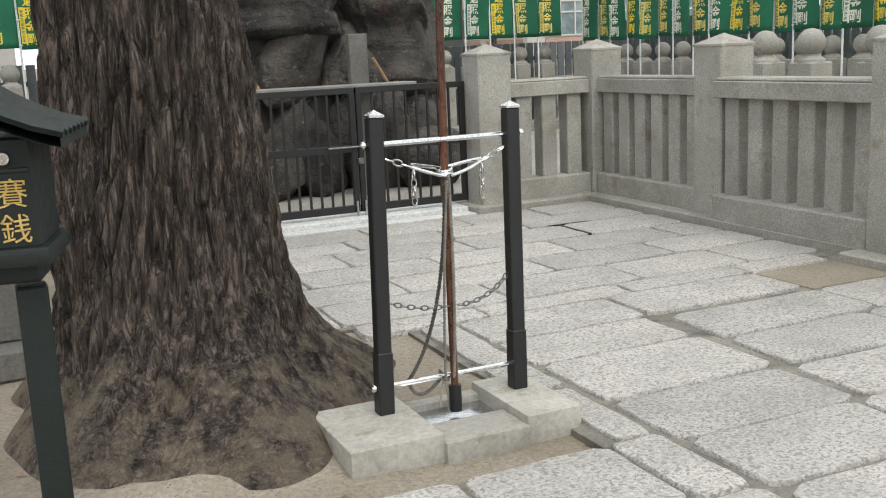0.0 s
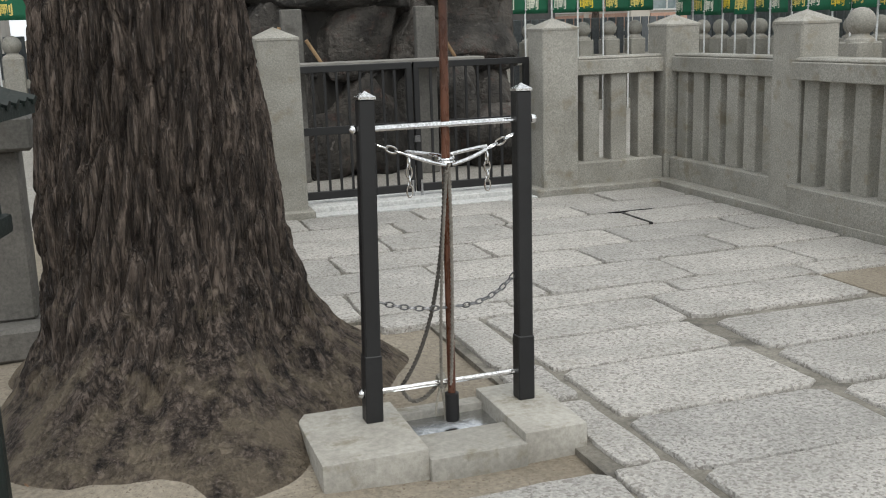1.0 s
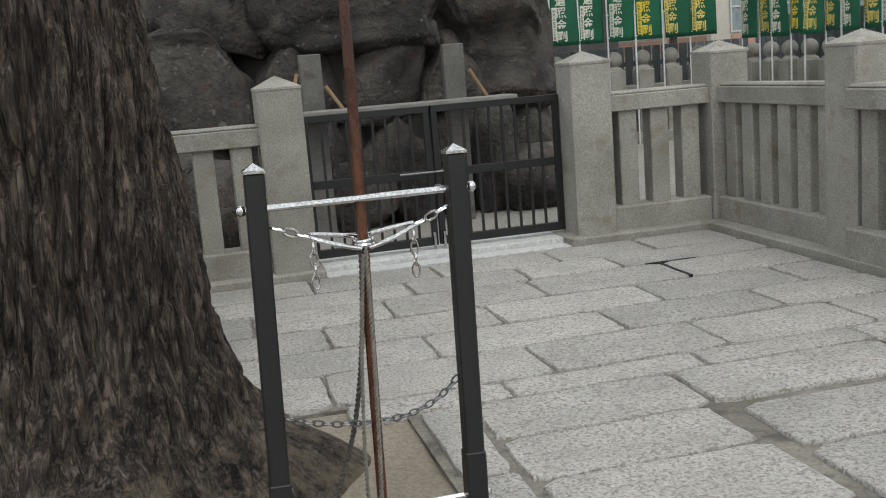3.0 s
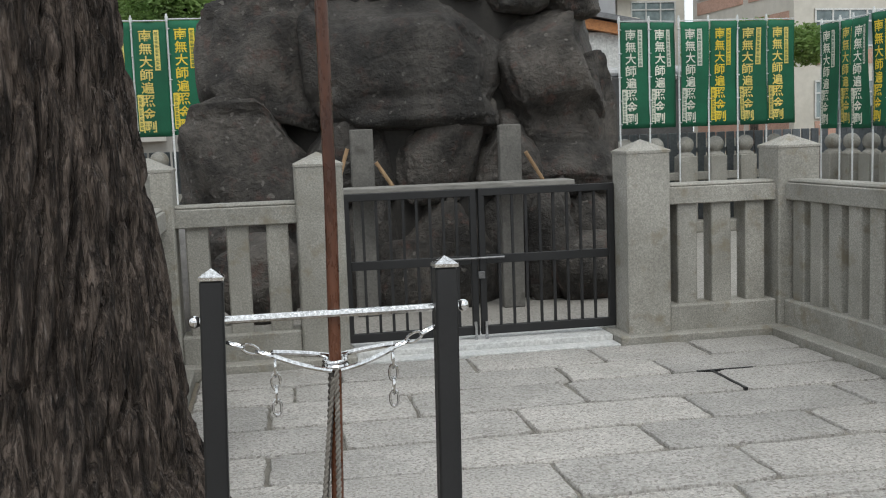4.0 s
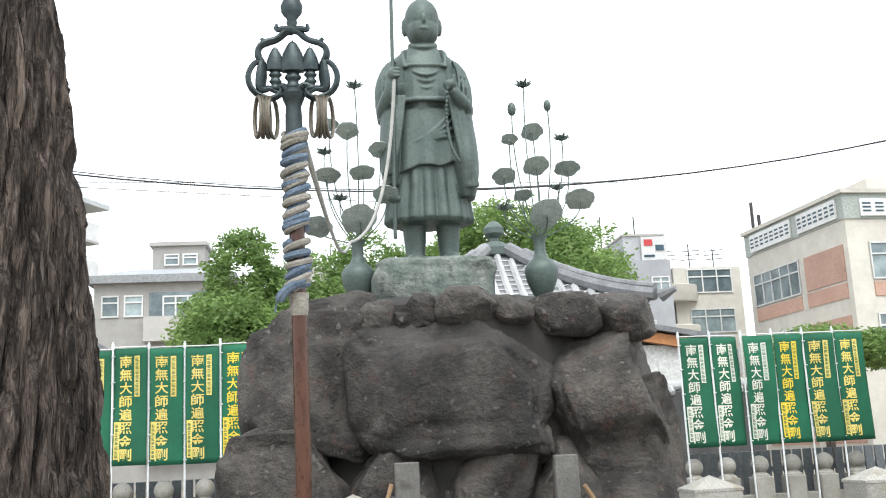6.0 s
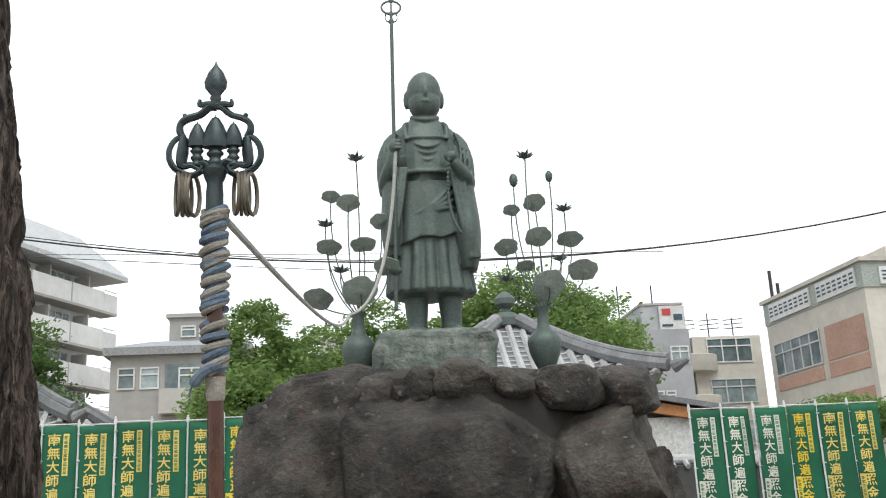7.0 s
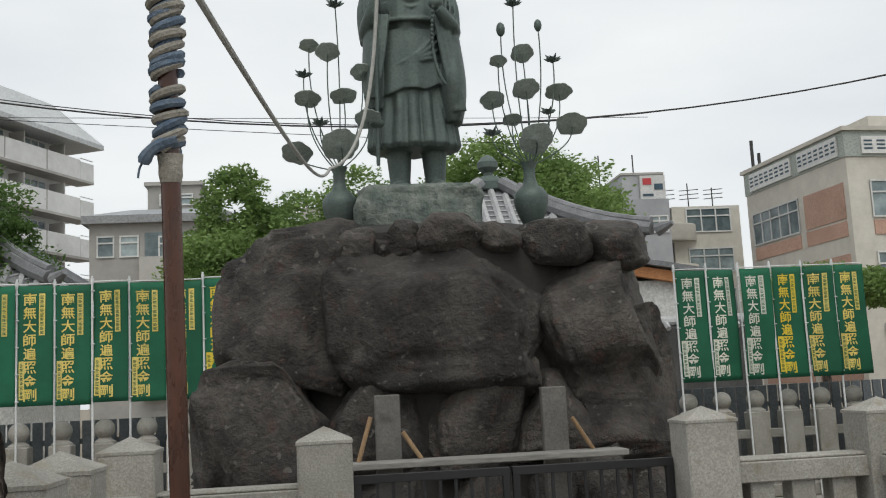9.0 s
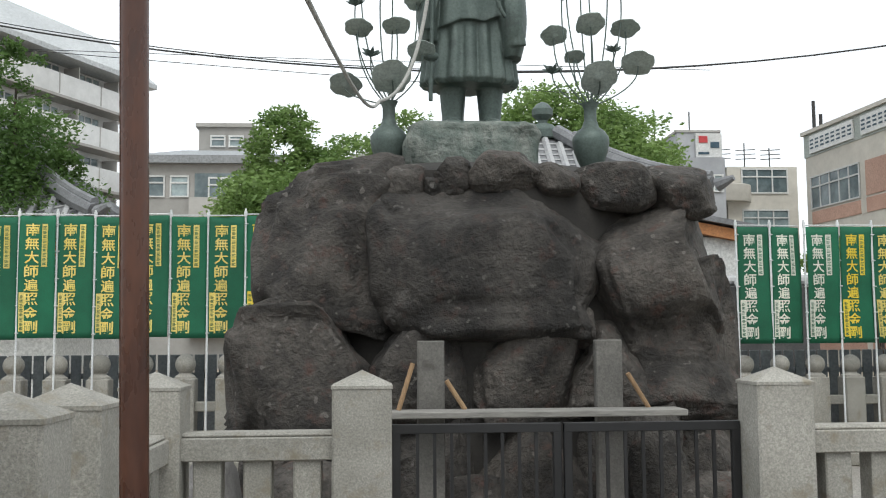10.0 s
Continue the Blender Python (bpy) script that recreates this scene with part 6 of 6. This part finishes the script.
cable(((-22, 30, 13.92), (28, 30, 12.51)), 0.024, 4.15)
cable(((-22, 30, 14.02), (28, 30.2, 12.47)), 0.014, 4.10)
cable(((-22, 31, 10.98), (9, 31, 8.65)), 0.010, 0.1)
cable(((-22, 31, 10.27), (12, 31, 9.45)), 0.009, 0.1)


# ---- paving: bedding, then each granite slab ----
paving = tagged(part("paving", box((2.20, -0.12, -0.09), (5.20, 7.735, -0.017)), MORTAR), "forecourt paved with irregular pale granite slabs in mortar", "paving", kind="structure")
for lo, hi in (((1.27, 4.98, -0.09), (2.196, 7.735, -0.0175)), ((1.15, -0.12, -0.09), (2.196, 3.01, -0.0175))):
    part("bedding", box(lo, hi), MORTAR, paving)
part("bare_earth_patch", box((4.42, 4.28, -0.03), (5.036, 4.745, -0.006), 0.004), DIRT, paving, "patch of bare brown earth")


def slab(x0, x1, y0, y1, seed):
    """One slab with slightly uneven outline, rounded edges and a dished top."""
    rnd = random.Random(seed)
    g = 0.0045
    j = lambda s=0.010: rnd.uniform(-s, s)
    outline = []
    cuts = 5
    corners = [(x0 + g + abs(j(0.010)), y0 + g + abs(j())), (x1 - g - abs(j(0.010)), y0 + g + abs(j())), (x1 - g - abs(j(0.010)), y1 - g - abs(j())), (x0 + g + abs(j(0.010)), y1 - g - abs(j()))]
    for k in range(4):
        a, b = corners[k], corners[(k + 1) % 4]
        for q in range(cuts):
            t = (q + (0.28 if q == 0 else 0.0)) / cuts
            if q == 0:
                outline.append((a[0] + (b[0] - a[0]) * 0.08, a[1] + (b[1] - a[1]) * 0.08))
            else:
                outline.append((a[0] + (b[0] - a[0]) * t + j(0.007), a[1] + (b[1] - a[1]) * t + j(0.007)))
        outline.append((a[0] + (b[0] - a[0]) * 0.93, a[1] + (b[1] - a[1]) * 0.93))
    cx, cy = (x0 + x1) / 2, (y0 + y1) / 2
    tilt_x, tilt_y, up = j(0.004), j(0.004), j(0.003)
    bm = bmesh.new()
    loops = []
    for inset, z in ((0.0, -0.05), (0.0, -0.010), (0.006, -0.002), (0.016, 0.0)):
        row = []
        for x, y in outline:
            dx, dy = cx - x, cy - y
            d = math.hypot(dx, dy) or 1
            px, py = x + dx / d * inset, y + dy / d * inset
            zz = z + (up + tilt_x * (px - cx) + tilt_y * (py - cy) if z > -0.04 else 0)
            row.append(bm.verts.new((px - cx, py - cy, zz)))
        loops.append(row)
    n = len(outline)
    for a, b in zip(loops, loops[1:]):
        for k in range(n):
            bm.faces.new((a[k], a[(k + 1) % n], b[(k + 1) % n], b[k]))
    bm.faces.new(loops[-1])
    return part("slab", bm, PAVING, paving, at=Matrix.Translation((cx, cy, 0)), sharp=40)


# rows from the gate towards the camera: near edge, far edge, and the cuts across
ROWS_A = (
    (7.27, 7.735, (1.27, 2.15, 3.0, 3.84, 4.55, 5.2)),
    (6.86, 7.27, (1.27, 1.85, 2.72, 3.48, 4.12, 5.2)),
    (6.365, 6.86, (1.27, 1.70, 2.49, 3.42, 4.35, 5.2)),
    (5.91, 6.365, (1.27, 2.06, 3.0, 3.94, 4.835, 5.2)),
    (5.47, 5.91, (1.27, 1.69, 2.53, 3.515, 4.42, 5.2)),
    (4.985, 5.47, (1.27, 1.94, 2.94, 3.815, 4.62, 5.2)),
)
ROWS_B = (
    (4.755, 4.985, (1.97, 2.67, 3.575, 4.42, 5.035)),
    (4.32, 4.755, (2.45, 3.36, 4.40)),
    (3.91, 4.32, (2.45, 3.31)),
    (3.80, 4.26, (3.40, 4.40, 5.035)),
    (3.37, 3.91, (2.45, 3.33)),
    (3.34, 3.79, (3.38, 4.25, 5.035)),
    (2.90, 3.37, (2.45, 3.30)),
    (2.90, 3.33, (3.34, 4.15, 5.035)),
    (2.45, 2.90, (2.45, 3.25, 4.2, 5.035)),
)
ROWS_C = (
    (4.03, 4.75, (2.235, 2.435)),
    (3.62, 4.02, (2.22, 2.435)),
    (3.02, 3.61, (2.26, 2.425)),
    (2.50, 3.01, (1.15, 1.62, 2.205, 2.43)),
    (2.0, 2.5, (1.15, 1.9, 2.44)),
    (1.95, 2.45, (2.46, 3.4, 4.3, 5.035)),
    (1.45, 1.95, (1.15, 2.0, 2.9, 3.8, 5.035)),
    (0.95, 1.45, (1.15, 1.7, 2.5, 3.4, 4.3, 5.035)),
    (0.4, 0.95, (1.15, 2.1, 3.0, 3.9, 5.035)),
    (-0.1, 0.4, (1.15, 1.8, 2.7, 3.6, 4.5, 5.035)),
)
count = 0
for rows in (ROWS_A, ROWS_B, ROWS_C):
    for y0, y1, xs in rows:
        for x0, x1 in zip(xs, xs[1:]):
            slab(x0, x1, y0, y1, 100 + count)
            count += 1
# the access cover beside the fence
part("access_slot", box((4.26, 6.85, -0.02), (4.62, 6.87, 0.002)), BLACK, paving, "dark open joint")
part("access_slot", box((4.340, 6.40, -0.02), (4.360, 6.849, 0.002)), BLACK, paving, "dark open joint")

# fallen leaves and twigs on the bare earth by the roots
litter_rng = random.Random(12)
verts, faces = [], []
for k in range(170):
    a, r = litter_rng.uniform(2.6, 6.6), litter_rng.uniform(0.8, 1.75)
    x, y = 0.98 + r * math.cos(a), 4.35 + r * math.sin(a)
    if y < 3.05 and x > 1.1 or 1.3 < x < 2.3:
        continue
    d = math.hypot(x - 0.95, y - 4.2)
    z = -0.045 + 0.05 * math.exp(-(d / 0.95) ** 2) + 0.018 * noise.noise((x * 2.1, y * 2.1, 0.3)) + 0.010
    th, s = litter_rng.uniform(0, 6.3), litter_rng.uniform(0.010, 0.026)
    u, v = Vector((math.cos(th), math.sin(th), litter_rng.uniform(-0.3, 0.3))) * s, Vector((-math.sin(th), math.cos(th), litter_rng.uniform(-0.3, 0.3))) * s * 0.45
    o, p = len(verts), Vector((x, y, z))
    verts += [p - u, p + v, p + u, p - v]
    faces.append((o, o + 1, o + 2, o + 3))
lm = bpy.data.meshes.new("leaf_litter")
lm.from_pydata(verts, [], faces)
tagged(link_mesh("leaf_litter", lm, surface("dry_leaf", (0.20, 0.11, 0.06), (0.30, 0.19, 0.11), grain=30, patch=20, bump=0), smooth=False), "scattered dry brown leaves on the earth by the roots", "leaves", kind="stuff")
